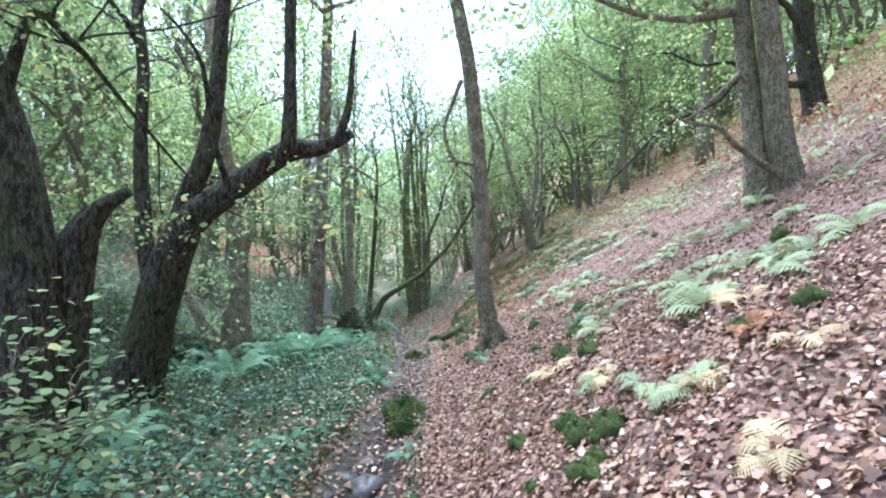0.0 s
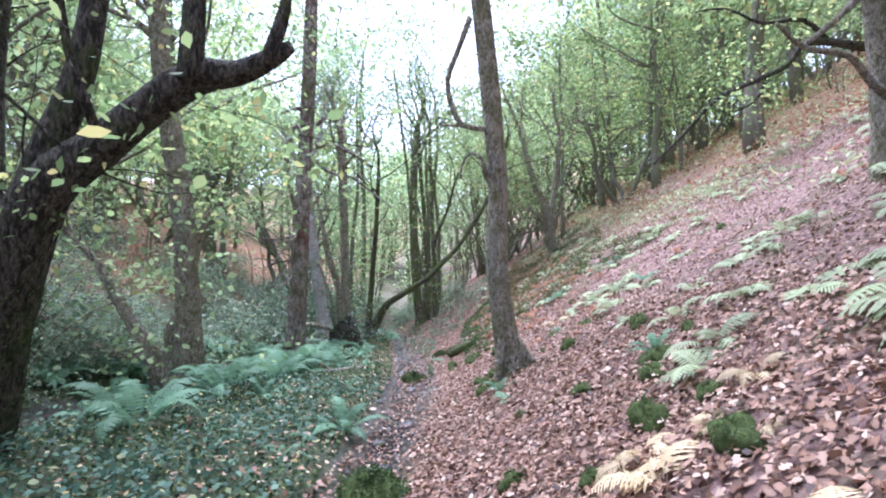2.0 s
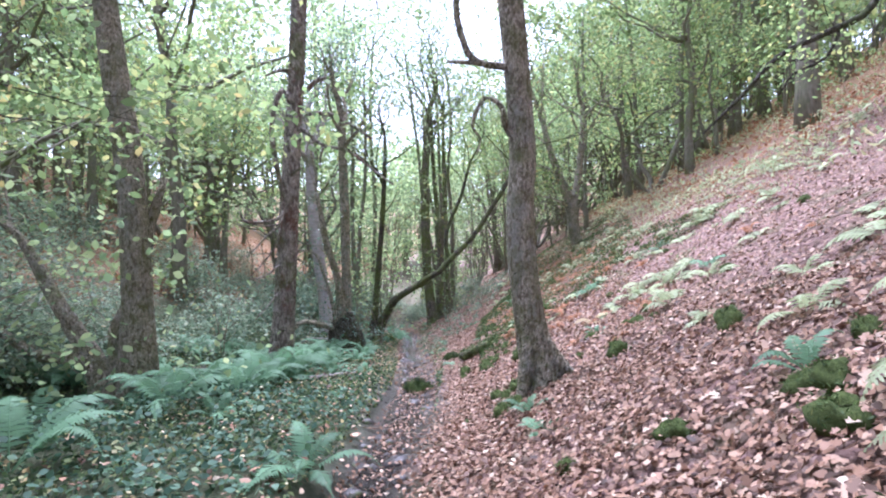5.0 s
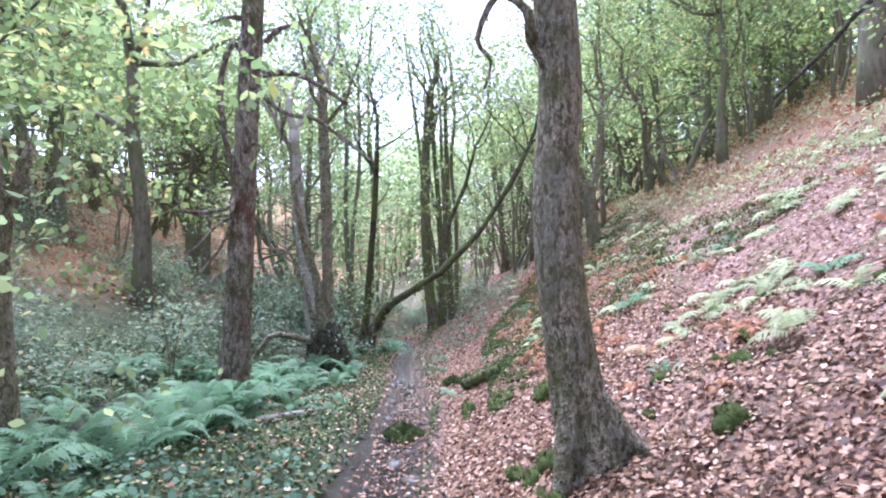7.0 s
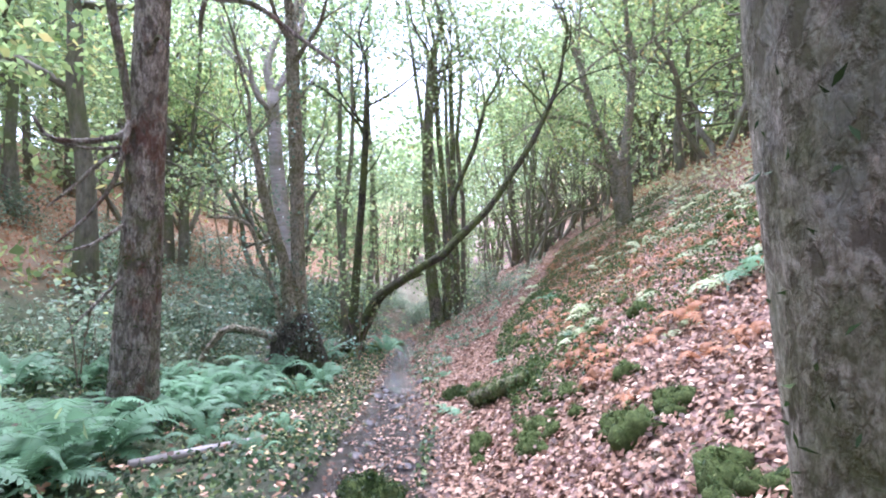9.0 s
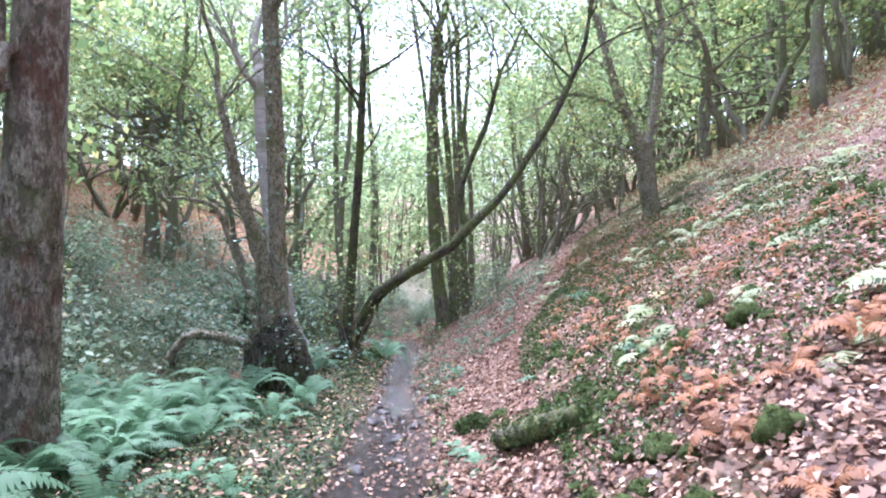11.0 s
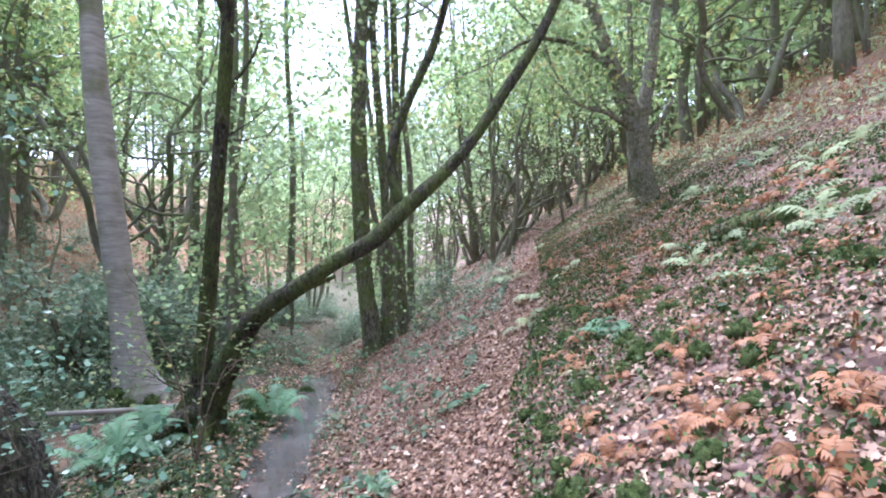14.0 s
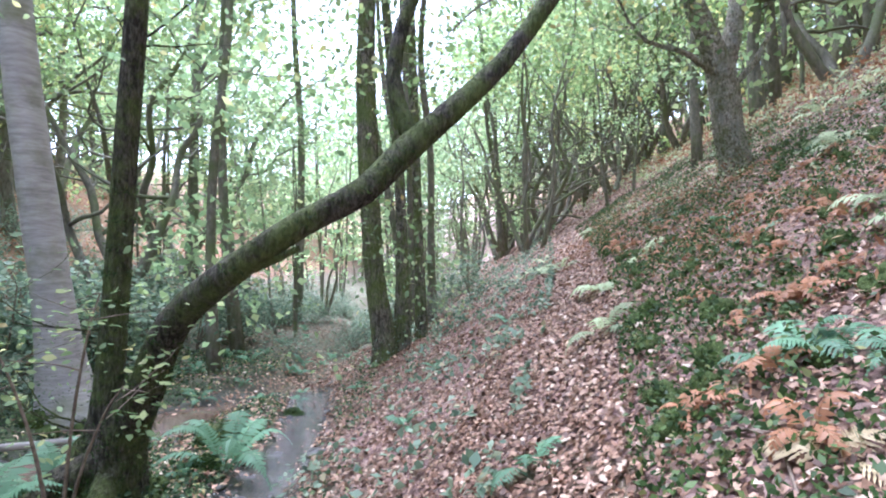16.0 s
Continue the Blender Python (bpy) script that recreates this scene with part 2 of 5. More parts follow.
def part(name, me, parent, label=""):
    ob = new(name, me)
    ob.parent = parent
    return tagged(ob, label)


def spaced(stops):
    return np.concatenate([np.arange(a, b, s) for a, b, s in stops])


gx = spaced([(-300, -60, 20), (-60, -20, 2.5), (-20, -8, 0.6), (-8, 8, 0.11), (8, 20, 0.4), (20, 60, 2.5), (60, 301, 20)])
gy = spaced([(-200, -20, 15), (-20, -2, 1.0), (-2, 28, 0.115), (28, 50, 0.4), (50, 120, 3), (120, 401, 20)])
X, Y = np.meshgrid(gx, gy)
V = np.stack([X.ravel(), Y.ravel(), land(X, Y).ravel()], 1)
nx, ny = len(gx), len(gy)
i, j = np.meshgrid(np.arange(nx - 1), np.arange(ny - 1))
a = (j * nx + i).ravel()
F = np.stack([a, a + 1, a + 1 + nx, a + nx], 1)

ground_mat, nt, bsdf = nodes_of("woodland_floor")
zone = nt.nodes.new("ShaderNodeAttribute")
zone.attribute_name = "zone"
sep = nt.nodes.new("ShaderNodeSeparateColor")
nt.links.new(zone.outputs["Color"], sep.inputs["Color"])
fine = noise_node(nt, 16, 10, rough=0.75)
mid = noise_node(nt, 2.2, 6)
litter = ramp(nt, fine, [(0.3, (0.09, 0.052, 0.044)), (0.5, (0.24, 0.138, 0.115)), (0.7, (0.42, 0.27, 0.23))])
leaf_cells = nt.nodes.new("ShaderNodeTexVoronoi")
leaf_cells.inputs["Scale"].default_value = 24
cell_at = nt.nodes.new("ShaderNodeTexCoord")
nt.links.new(cell_at.outputs["Object"], leaf_cells.inputs["Vector"])
cell_tone = nt.nodes.new("ShaderNodeSeparateColor")
nt.links.new(leaf_cells.outputs["Color"], cell_tone.inputs["Color"])
under = ramp(nt, cell_tone.outputs["Red"], [(0.0, (0.07, 0.04, 0.034)), (0.4, (0.2, 0.115, 0.095)), (0.8, (0.38, 0.24, 0.2)), (1.0, (0.5, 0.36, 0.3))])
litter = mixed(nt, 0.6, litter, under)
litter = mixed(nt, ramp(nt, mid, [(0.5, (0, 0, 0)), (0.68, (1, 1, 1))]), litter, (0.13, 0.11, 0.05))
herb = ramp(nt, fine, [(0.3, (0.035, 0.04, 0.02)), (0.5, (0.075, 0.09, 0.04)), (0.7, (0.15, 0.14, 0.07))])
mud = ramp(nt, fine, [(0.3, (0.015, 0.012, 0.011)), (0.55, (0.045, 0.036, 0.031)), (0.72, (0.11, 0.085, 0.07))])
col = mixed(nt, sep.outputs["Red"], litter, herb)
col = mixed(nt, sep.outputs["Green"], col, mud)
rust = ramp(nt, fine, [(0.3, (0.12, 0.07, 0.03)), (0.5, (0.26, 0.14, 0.065)), (0.7, (0.3, 0.24, 0.11))])
col = mixed(nt, sep.outputs["Blue"], col, rust)
nt.links.new(col, bsdf.inputs["Base Color"])
rr = nt.nodes.new("ShaderNodeMapRange")
rr.inputs["To Min"].default_value, rr.inputs["To Max"].default_value = 0.9, 0.25
nt.links.new(sep.outputs["Green"], rr.inputs["Value"])
nt.links.new(rr.outputs["Result"], bsdf.inputs["Roughness"])
bumped(nt, bsdf, fine, 0.9, 0.05)
me = mesh_of("ground", V, F, ground_mat)
zone_at = me.color_attributes.new("zone", "FLOAT_COLOR", "POINT")
px, py = V[:, 0], V[:, 1]
edge = 0.35 * np.sin(2.1 * py + 1.3 * px) + 0.25 * np.sin(5.3 * py - 2.2 * px)
herb_w = np.clip((along(TOE_X, py) - 0.15 - px + edge * 0.6) / 0.4, 0, 1) * np.clip((px + 13) / 5, 0, 1) * np.clip((27 - py) / 4, 0.75, 1)
wet_w = np.exp(-((px - along(WET_X, py)) / (0.27 + 0.12 * edge + 0.3 * np.exp(-((py - 12) / 3.4) ** 2) + 0.006 * np.maximum(py - 12, 0))) ** 4) * np.clip((py + 1) / 2, 0, 1) * np.clip((25.5 - py) / 1.5, 0, 1)
brook_w = np.exp(-((px - along(BROOK_X, py)) / 0.6) ** 4) * np.clip((24.5 - py) / 1.5, 0, 1)
rust_w = np.clip((-9 - px + edge * 2) / 3, 0, 0.9) + np.clip((px - 7 + edge * 2) / 4, 0, 0.8)
zone_at.data.foreach_set("color", np.stack([herb_w, np.maximum(wet_w, brook_w), rust_w, 0 * px + 1], 1).astype(np.float32).ravel())
ground = tagged(new("ground", me), "leaf-strewn woodland floor of a small valley with a slope and a muddy bed", "ground", kind="structure")


# ---- builders ----
def tube(verts, faces, pts, sides=8, rough=0.0, rng=random, cap=True, fine=3):
    """A tapering, slightly uneven tube through pts of (x, y, z, radius), rounded through its corners."""
    P = np.array(pts, float)
    if len(P) > 2 and fine > 1:
        tt = np.linspace(0, len(P) - 1, (len(P) - 1) * fine + 1)
        k = np.clip(tt.astype(int), 0, len(P) - 2)
        f = (tt - k)[:, None]
        m = np.gradient(P, axis=0)
        P = ((2 * f ** 3 - 3 * f ** 2 + 1) * P[k] + (f ** 3 - 2 * f ** 2 + f) * m[k] + (3 * f ** 2 - 2 * f ** 3) * P[k + 1] + (f ** 3 - f ** 2) * m[k + 1])
    d = np.gradient(P[:, :3], axis=0)
    d /= np.linalg.norm(d, axis=1)[:, None] + 1e-9
    ref = np.array([1.0, 0.2, 0.1]) if abs(d[:, 2]).mean() > 0.6 else np.array([0.1, 0.2, 1.0])
    u = np.cross(d, ref)
    u /= np.linalg.norm(u, axis=1)[:, None] + 1e-9
    w = np.cross(d, u)
    base = len(verts)
    ph = [rng.random() * 6.3 for _ in range(3)]
    for n, p in enumerate(P):
        for s in range(sides):
            an = 2 * math.pi * s / sides
            q = 1 + rough * (math.sin(3 * an + ph[0] + n * 0.2) * 0.6 + math.sin(5 * an + ph[1] + n * 0.7) * 0.3 + rng.uniform(-0.5, 0.5))
            verts.append(tuple(p[:3] + max(p[3], 0.002) * q * (math.cos(an) * u[n] + math.sin(an) * w[n])))
        if n:
            for s in range(sides):
                a0, a1 = base + (n - 1) * sides + s, base + (n - 1) * sides + (s + 1) % sides
                faces.append((a0, a1, a1 + sides, a0 + sides))
    if cap:
        faces.append(tuple(base + s for s in range(sides))[::-1])
        faces.append(tuple(base + (len(P) - 1) * sides + s for s in range(sides)))


def grow(rng, p, d, length, r, level, tubes, tips, wiggle=0.35, lift=0.15, kids=4):
    """A crooked branch with its side branches; tips are where leaves gather."""
    n, pts = 5, [(*p, r)]
    p, d = Vector(p), Vector(d).normalized()
    starts = []
    for k in range(n):
        d = (d + Vector((rng.uniform(-1, 1), rng.uniform(-1, 1), rng.uniform(-0.7, 0.7) + lift)) * wiggle).normalized()
        p = p + d * (length / n)
        rr = r * (1 - 0.75 * (k + 1) / n)
        pts.append((*p, rr))
        starts.append((p.copy(), d.copy(), rr))
    tubes.append((pts, 6 if level == 0 else 4 if level == 1 else 3))
    if level >= 2:
        tips.extend(s[0] for s in starts[1::2])
        return
    for _ in range(kids):
        s, sd, sr = starts[rng.randrange(1, n)]
        out = (sd + Vector((rng.uniform(-1, 1), rng.uniform(-1, 1), rng.uniform(-0.5, 0.8))) * 1.0).normalized()
        grow(rng, s, out, length * rng.uniform(0.4, 0.65), sr * 0.65, level + 1, tubes, tips, wiggle, lift, max(2, kids - 1))
    tips.append(starts[-1][0])


def leaf_mesh(name, rs, centres, size, material, flat=0.5, shape=4, slim=0.55, cup=0.15, ups=None):
    """Many small pointed leaves at the centres; flat: how level they lie."""
    C = np.asarray(centres, float)
    n = len(C)
    N = rs.normal(size=(n, 3)) * (1 - flat)
    N += (np.array([0, 0, 1.0]) if ups is None else ups) * flat * 1.5
    N /= np.linalg.norm(N, axis=1)[:, None]
    D = np.cross(N, rs.normal(size=(n, 3)))
    D /= np.linalg.norm(D, axis=1)[:, None] + 1e-9
    S = np.cross(N, D)
    L = (size * rs.uniform(0.6, 1.3, n))[:, None]
    W = L * slim * rs.uniform(0.8, 1.2, n)[:, None]
    K = cup * L * rs.uniform(-0.6, 1.2, n)[:, None]
    if shape == 4:
        Q = np.stack([C - D * L / 2, C + S * W / 2 + N * K - D * L * 0.05, C + D * L / 2, C - S * W / 2 + N * K - D * L * 0.05], 1)
    elif shape == 12:
        half = ((-0.3, 0.3, 0.5), (-0.16, 0.17, 0.3), (0.02, 0.5, 1.2), (0.16, 0.24, 0.7), (0.33, 0.36, 1.0))
        row = [C - D * L / 2] + [C + D * L * u + S * W * w + N * K * k for u, w, k in half] + [C + D * L / 2 + N * K * 0.5] + [C + D * L * (u + 0.03) - S * W * w + N * K * k for u, w, k in half[::-1]]
        Q = np.stack(row, 1)
    else:
        Q = np.stack([C - D * L / 2, C - D * L * 0.2 + S * W * 0.38 + N * K, C + D * L * 0.12 + S * W / 2 + N * K * 1.3, C + D * L / 2 + N * K * 0.4,
                      C + D * L * 0.2 - S * W * 0.42 + N * K, C - D * L * 0.15 - S * W / 2 + N * K * 0.6], 1)
    me = bpy.data.meshes.new(name)
    me.vertices.add(n * shape)
    me.vertices.foreach_set("co", Q.astype(np.float32).ravel())
    me.loops.add(n * shape)
    me.loops.foreach_set("vertex_index", np.arange(n * shape, dtype=np.int32))
    me.polygons.add(n)
    me.polygons.foreach_set("loop_start", np.arange(0, n * shape, shape, dtype=np.int32))
    me.polygons.foreach_set("loop_total", np.full(n, shape, dtype=np.int32))
    me.materials.append(material)
    me.update(calc_edges=True)
    return me


def tree(name, label, category, limbs, bark, seed, leaf=None, leaves=3000, leaf_size=0.11, spread=0.5, crown_from=(), reach=3.0, shoots=5, group="", sides=14, low=(), wiggle=0.35, flat=0.42, joined=False, mossy=0, moss_top=0.9, twigs=True):
    """limbs: (part name, [(x, y, z, radius)...]); crown_from: numbers of the limbs that carry branches and leaves at their upper end; low: limbs that carry small leafy twigs."""
    rng, rs = random.Random(seed), np.random.RandomState(seed)
    x0, y0, z0 = limbs[0][1][0][:3]
    empty = tagged(new(name), label, category, group)
    empty.location = (x0, y0, z0)
    footed = []
    for n, p in limbs:
        under = p[0][2] - float(land(p[0][0], p[0][1])) if y0 or x0 else 9
        if n == "root":
            x, y, z, r = p[-1]
            p = p[:-1] + [(x, y, float(land(x, y)) - 0.3 * r, r), (2 * x - p[-2][0], 2 * y - p[-2][1], float(land(2 * x - p[-2][0], 2 * y - p[-2][1])) - 2.5 * r, r * 0.7)]
        elif abs(under) < 0.6:
            x, y, z, r = p[0]
            p = [(x, y, float(land(x, y)) - 0.45, r * 1.1)] + ([(x, y, float(land(x, y)) - 0.02, r)] if under > 0.05 else []) + p[(0 if under > 0.12 else 1):]
        footed.append((n, p))
    limbs = footed
    local = [(n, [(x - x0, y - y0, z - z0, r) for x, y, z, r in p]) for n, p in limbs]
    tips = []
    jv, jf = [], []
    for n, p in local:
        in_crown = joined and n == "limb"
        v, f = (jv, jf) if in_crown else ([], [])
        big = max(q[3] for q in p) > 0.12
        tube(v, f, p, 4 if in_crown else sides if big else 7, 0.05 if big else 0.1, rng, True, 2 if in_crown else 3)
        if not in_crown:
            # A stool takes the darker bark to paint in the shade round it.
            part(n, mesh_of(n, v, f, bark_dark if n == "stool" else bark), empty)
    for k in crown_from:
        p = local[k][1]
        (xa, ya, za, ra), (xb, yb, zb, rb) = p[-2], p[-1]
        d = Vector((xb - xa, yb - ya, zb - za)).normalized()
        for s in range(shoots):
            w = rng.random()
            q = Vector((xa, ya, za)).lerp(Vector((xb, yb, zb)), 1 if s == 0 else w)
            out = d if s == 0 else (d * 0.5 + Vector((rng.uniform(-1, 1), rng.uniform(-1, 1), rng.uniform(-0.1, 0.7)))).normalized()
            tubes = []
            grow(rng, q, out, reach * rng.uniform(0.7, 1.2), rb * (0.95 if s == 0 else 0.5), 0, tubes, tips, wiggle, 0.15, 3 if joined else 4)
            for m, (pts, sd) in enumerate(tubes):
                if sd == 3 and not twigs:
                    continue
                v, f = ([], []) if m == 0 and not joined else (jv, jf)
                tube(v, f, pts, 3 if joined else sd, 0, rng, False, 1 if joined or sd < 6 else 2)
                if v is not jv:
                    part("limb", mesh_of("limb", v, f, bark), empty)
    for k in low:
        p = local[k][1]
        for _ in range(7):
            m = rng.randrange(1, len(p))
            q = Vector(p[m - 1][:3]).lerp(Vector(p[m][:3]), rng.random())
            tubes = []
            grow(rng, q, (rng.uniform(-1, 1), rng.uniform(-1, 1), rng.uniform(0, 0.6)), rng.uniform(0.5, 1.1), 0.012, 1, tubes, tips, 0.4)
            for pts, sd in tubes[:1] if joined else tubes:
                tube(jv, jf, pts, 3, 0, rng, False, 1)
    if jv:
        tagged(part("branchwork", mesh_of("branchwork", jv, jf, bark), empty), kind="stuff")
    if mossy:
        low_pts = []
        for n, p in local:
            if n in ("trunk", "stem", "stool", "root"):
                for (xa, ya, za, ra), (xb, yb, zb, rb) in zip(p, p[1:]):
                    if za < moss_top:
                        low_pts += [(xa + (xb - xa) * u, ya + (yb - ya) * u, za + (zb - za) * u, ra + (rb - ra) * u) for u in (0, 0.2, 0.4, 0.6, 0.8)]
        B = np.array([q for q in low_pts if q[2] > -0.15])
        pick = B[rs.randint(0, len(B), mossy)]
        ang = rs.uniform(0, 6.3, mossy)
        C = pick[:, :3] + np.stack([np.cos(ang), np.sin(ang), rs.uniform(-0.3, 0.3, mossy)], 1) * (pick[:, 3:4] * rs.uniform(0.98, 1.12, (mossy, 1)))
        tagged(part("moss", leaf_mesh("moss", rs, C, 0.03, moss_blade, 0.1, 4, 0.3), empty, "soft green moss round the foot"), kind="stuff")
    if leaf and tips:
        T = np.array([tuple(t) for t in tips])
        pick = rs.randint(0, len(T), leaves)
        tilt = rs.normal(size=(len(T), 3)) * 0.3 + np.array([0, 0, 1.0])
        tilt = (tilt / np.linalg.norm(tilt, axis=1)[:, None])[pick]
        off = rs.normal(size=(leaves, 3)) * spread
        C = T[pick] + off - tilt * (0.82 * (off * tilt).sum(1))[:, None]
        tagged(part("crown", leaf_mesh("crown", rs, C, leaf_size, leaf, flat, 4 if joined else 6, 0.6 if joined else 0.62, ups=tilt), empty, "airy canopy of small leaves"), kind="stuff")
    return empty


# ---- trees that the path passes ----
tree("leaning_tree", "dark leaning tree with a forked broken arm", "tree", [
    ("trunk", [(-3.76, 6.3, -0.61, 0.343), (-3.43, 6.27, 0.46, 0.256), (-3.21, 6.23, 1.18, 0.235), (-2.92, 6.2, 1.8, 0.188), (-2.48, 6.17, 2.12, 0.149), (-2.11, 6.13, 2.39, 0.135), (-1.75, 6.1, 2.61, 0.128), (-1.42, 6.07, 2.63, 0.089), (-1.16, 6.03, 2.72, 0.07), (-1.01, 6.0, 2.79, 0.044)]),
    ("limb", [(-1.72, 6.0, 2.56, 0.088), (-1.7, 6.02, 3.08, 0.076), (-1.71, 6.05, 3.66, 0.07), (-1.71, 6.07, 4.31, 0.07), (-1.69, 6.1, 5.28, 0.058)]),
    ("limb", [(-1.17, 6.0, 2.7, 0.057), (-1.05, 6.0, 3.08, 0.044), (-1.01, 6.0, 3.58, 0.031), (-0.98, 6.0, 3.93, 0.019)]),
    ("limb", [(-3.14, 6.2, 1.25, 0.169), (-2.99, 6.28, 2.03, 0.132), (-2.79, 6.36, 2.64, 0.113), (-2.69, 6.44, 3.46, 0.094), (-2.66, 6.52, 4.38, 0.082), (-2.52, 6.6, 5.59, 0.062)]),
    ("limb", [(-2.4, 6.0, 2.23, 0.038), (-2.53, 5.9, 2.77, 0.031), (-2.58, 5.8, 3.45, 0.024), (-2.74, 5.7, 3.78, 0.018), (-2.93, 5.6, 4.0, 0.012)]),
    ("limb", [(-3.45, 6.4, 0.97, 0.107), (-3.63, 6.55, 1.78, 0.103), (-3.75, 6.7, 2.84, 0.084), (-3.8, 6.85, 3.8, 0.072), (-3.99, 7.0, 4.73, 0.066)]),
], bark_dark, 11, leaf=leaf_oak, leaves=4200, crown_from=(3, 5), low=(5,), reach=2.6, leaf_size=0.06, spread=0.4, mossy=2600, moss_top=1.6)
tree("old_tree", "thick dark ivy-grown tree trunk beside the brook", "tree", [
    ("trunk", [(-3.33, 4.3, -0.84, 0.27), (-3.28, 4.3, 0.6, 0.216), (-3.32, 4.3, 1.5, 0.198), (-3.46, 4.3, 2.32, 0.171), (-3.71, 4.3, 3.08, 0.153), (-3.89, 4.3, 3.94, 0.126)]),
    ("limb", [(-3.53, 4.3, 2.68, 0.063), (-3.34, 4.4, 3.44, 0.041), (-3.13, 4.5, 3.25, 0.033), (-3.06, 4.6, 3.17, 0.024)]),
], bark_dark, 12, leaf=leaf_oak, leaves=6000, leaf_size=0.065, crown_from=(0, 1), low=(1,), reach=2.6, spread=0.4, mossy=1500, moss_top=1.4)
tree("snag", "broken dead trunk with a torn dark tip", "tree stump", [
    ("trunk", [(-3.3, 4.6, -0.71, 0.265), (-3.26, 4.58, 0.26, 0.211), (-3.17, 4.56, 1.12, 0.191), (-3.05, 4.54, 1.6, 0.143), (-2.86, 4.52, 1.84, 0.081), (-2.62, 4.5, 1.98, 0.042)]),
], bark_dark, 13, mossy=900)
tree("birch_tree", "multi-stemmed pale tree with mossy base by the brook", "tree", [
    ("trunk", [(-3.79, 10.1, -0.65, 0.267), (-3.8, 10.12, 0.52, 0.173), (-3.9, 10.12, 2.02, 0.158), (-4.11, 10.13, 3.29, 0.15), (-4.25, 10.14, 4.25, 0.135), (-4.4, 10.14, 5.85, 0.111)]),
    ("stem", [(-4.04, 10.09, -0.69, 0.204), (-4.44, 10.02, 0.1, 0.109), (-4.76, 9.95, 0.69, 0.078), (-5.03, 9.89, 1.23, 0.054), (-5.38, 9.82, 1.61, 0.038)]),
    ("stem", [(-3.96, 10.09, -0.5, 0.141), (-4.07, 10.14, 0.21, 0.095), (-3.82, 10.19, 0.68, 0.072), (-3.76, 10.24, 1.32, 0.056), (-3.58, 10.3, 2.04, 0.04)]),
    ("stem", [(-4.2, 10.08, -0.65, 0.157), (-4.29, 9.98, -0.16, 0.093), (-4.77, 9.85, -0.07, 0.069), (-5.23, 9.73, 0.25, 0.045), (-5.74, 9.61, 0.56, 0.03)]),
], bark_oak, 14, leaf=leaf_alder, leaves=2300, crown_from=(0, 1), low=(1, 2, 3), reach=2.4)
tree("dead_tree", "tall bare tree with flaking red-brown bark", "tree", [
    ("trunk", [(-3.2, 13.18, -0.87, 0.265), (-3.16, 13.18, -0.49, 0.21), (-3.08, 13.18, 0.84, 0.177), (-2.99, 13.18, 2.72, 0.155), (-2.9, 13.17, 4.38, 0.144), (-2.84, 13.17, 6.03, 0.133), (-2.78, 13.16, 8.24, 0.111)]),
    ("limb", [(-2.91, 13.08, 3.69, 0.069), (-3.09, 13.03, 3.94, 0.053), (-3.23, 12.98, 3.58, 0.045), (-3.25, 12.95, 3.04, 0.045), (-3.08, 12.92, 2.21, 0.037), (-3.02, 12.89, 1.83, 0.022)]),
    ("limb", [(-2.73, 13.1, 3.52, 0.046), (-2.3, 13.09, 3.52, 0.038), (-1.87, 13.09, 3.3, 0.03), (-1.56, 13.08, 3.08, 0.023)]),
    ("limb", [(-2.8, 13.1, 3.3, 0.042), (-2.41, 13.07, 2.98, 0.032), (-1.98, 13.05, 2.88, 0.026), (-1.57, 13.03, 2.58, 0.02), (-1.17, 13.01, 2.28, 0.015)]),
    ("limb", [(-2.69, 13.1, 3.95, 0.046), (-2.52, 13.06, 4.09, 0.038), (-2.33, 13.02, 4.14, 0.023)]),
    ("limb", [(-2.94, 13.08, 4.26, 0.046), (-3.14, 12.96, 4.25, 0.03), (-3.34, 12.85, 4.12, 0.015)]),
    ("limb", [(-2.39, 13.02, 2.93, 0.023), (-2.43, 13.02, 2.78, 0.023), (-2.44, 13.02, 2.58, 0.015)]),
    ("limb", [(-2.96, 13.09, 2.0, 0.038), (-3.17, 12.95, 1.69, 0.03), (-3.62, 12.78, 1.64, 0.022), (-3.69, 12.64, 1.81, 0.014)]),
    ("limb", [(-3.07, 12.98, 1.84, 0.03), (-3.13, 12.88, 1.31, 0.022), (-3.34, 12.77, 0.94, 0.015), (-3.51, 12.66, 0.73, 0.007)]),
    ("limb", [(-3.06, 13.05, 1.6, 0.028), (-3.25, 12.9, 1.48, 0.02), (-3.45, 12.75, 1.2, 0.014), (-3.62, 12.7, 1.05, 0.006)]),
    ("limb", [(-3.06, 13.05, 1.62, 0.024), (-3.4, 12.9, 1.58, 0.016), (-3.75, 12.8, 1.66, 0.007)]),
    ("limb", [(-3.1, 13.05, 0.95, 0.022), (-3.35, 12.85, 0.72, 0.014), (-3.6, 12.7, 0.66, 0.006)]),
    ("limb", [(-3.12, 13.05, 0.5, 0.02), (-3.3, 12.85, 0.2, 0.013), (-3.48, 12.75, -0.02, 0.005)]),
    ("limb", [(-2.95, 13.05, 2.45, 0.026), (-2.75, 12.9, 2.55, 0.018), (-2.6, 12.8, 2.42, 0.008)]),
], bark_red, 15, mossy=1600, leaf=leaf_oak, leaves=1500, crown_from=(0,), reach=2.5)
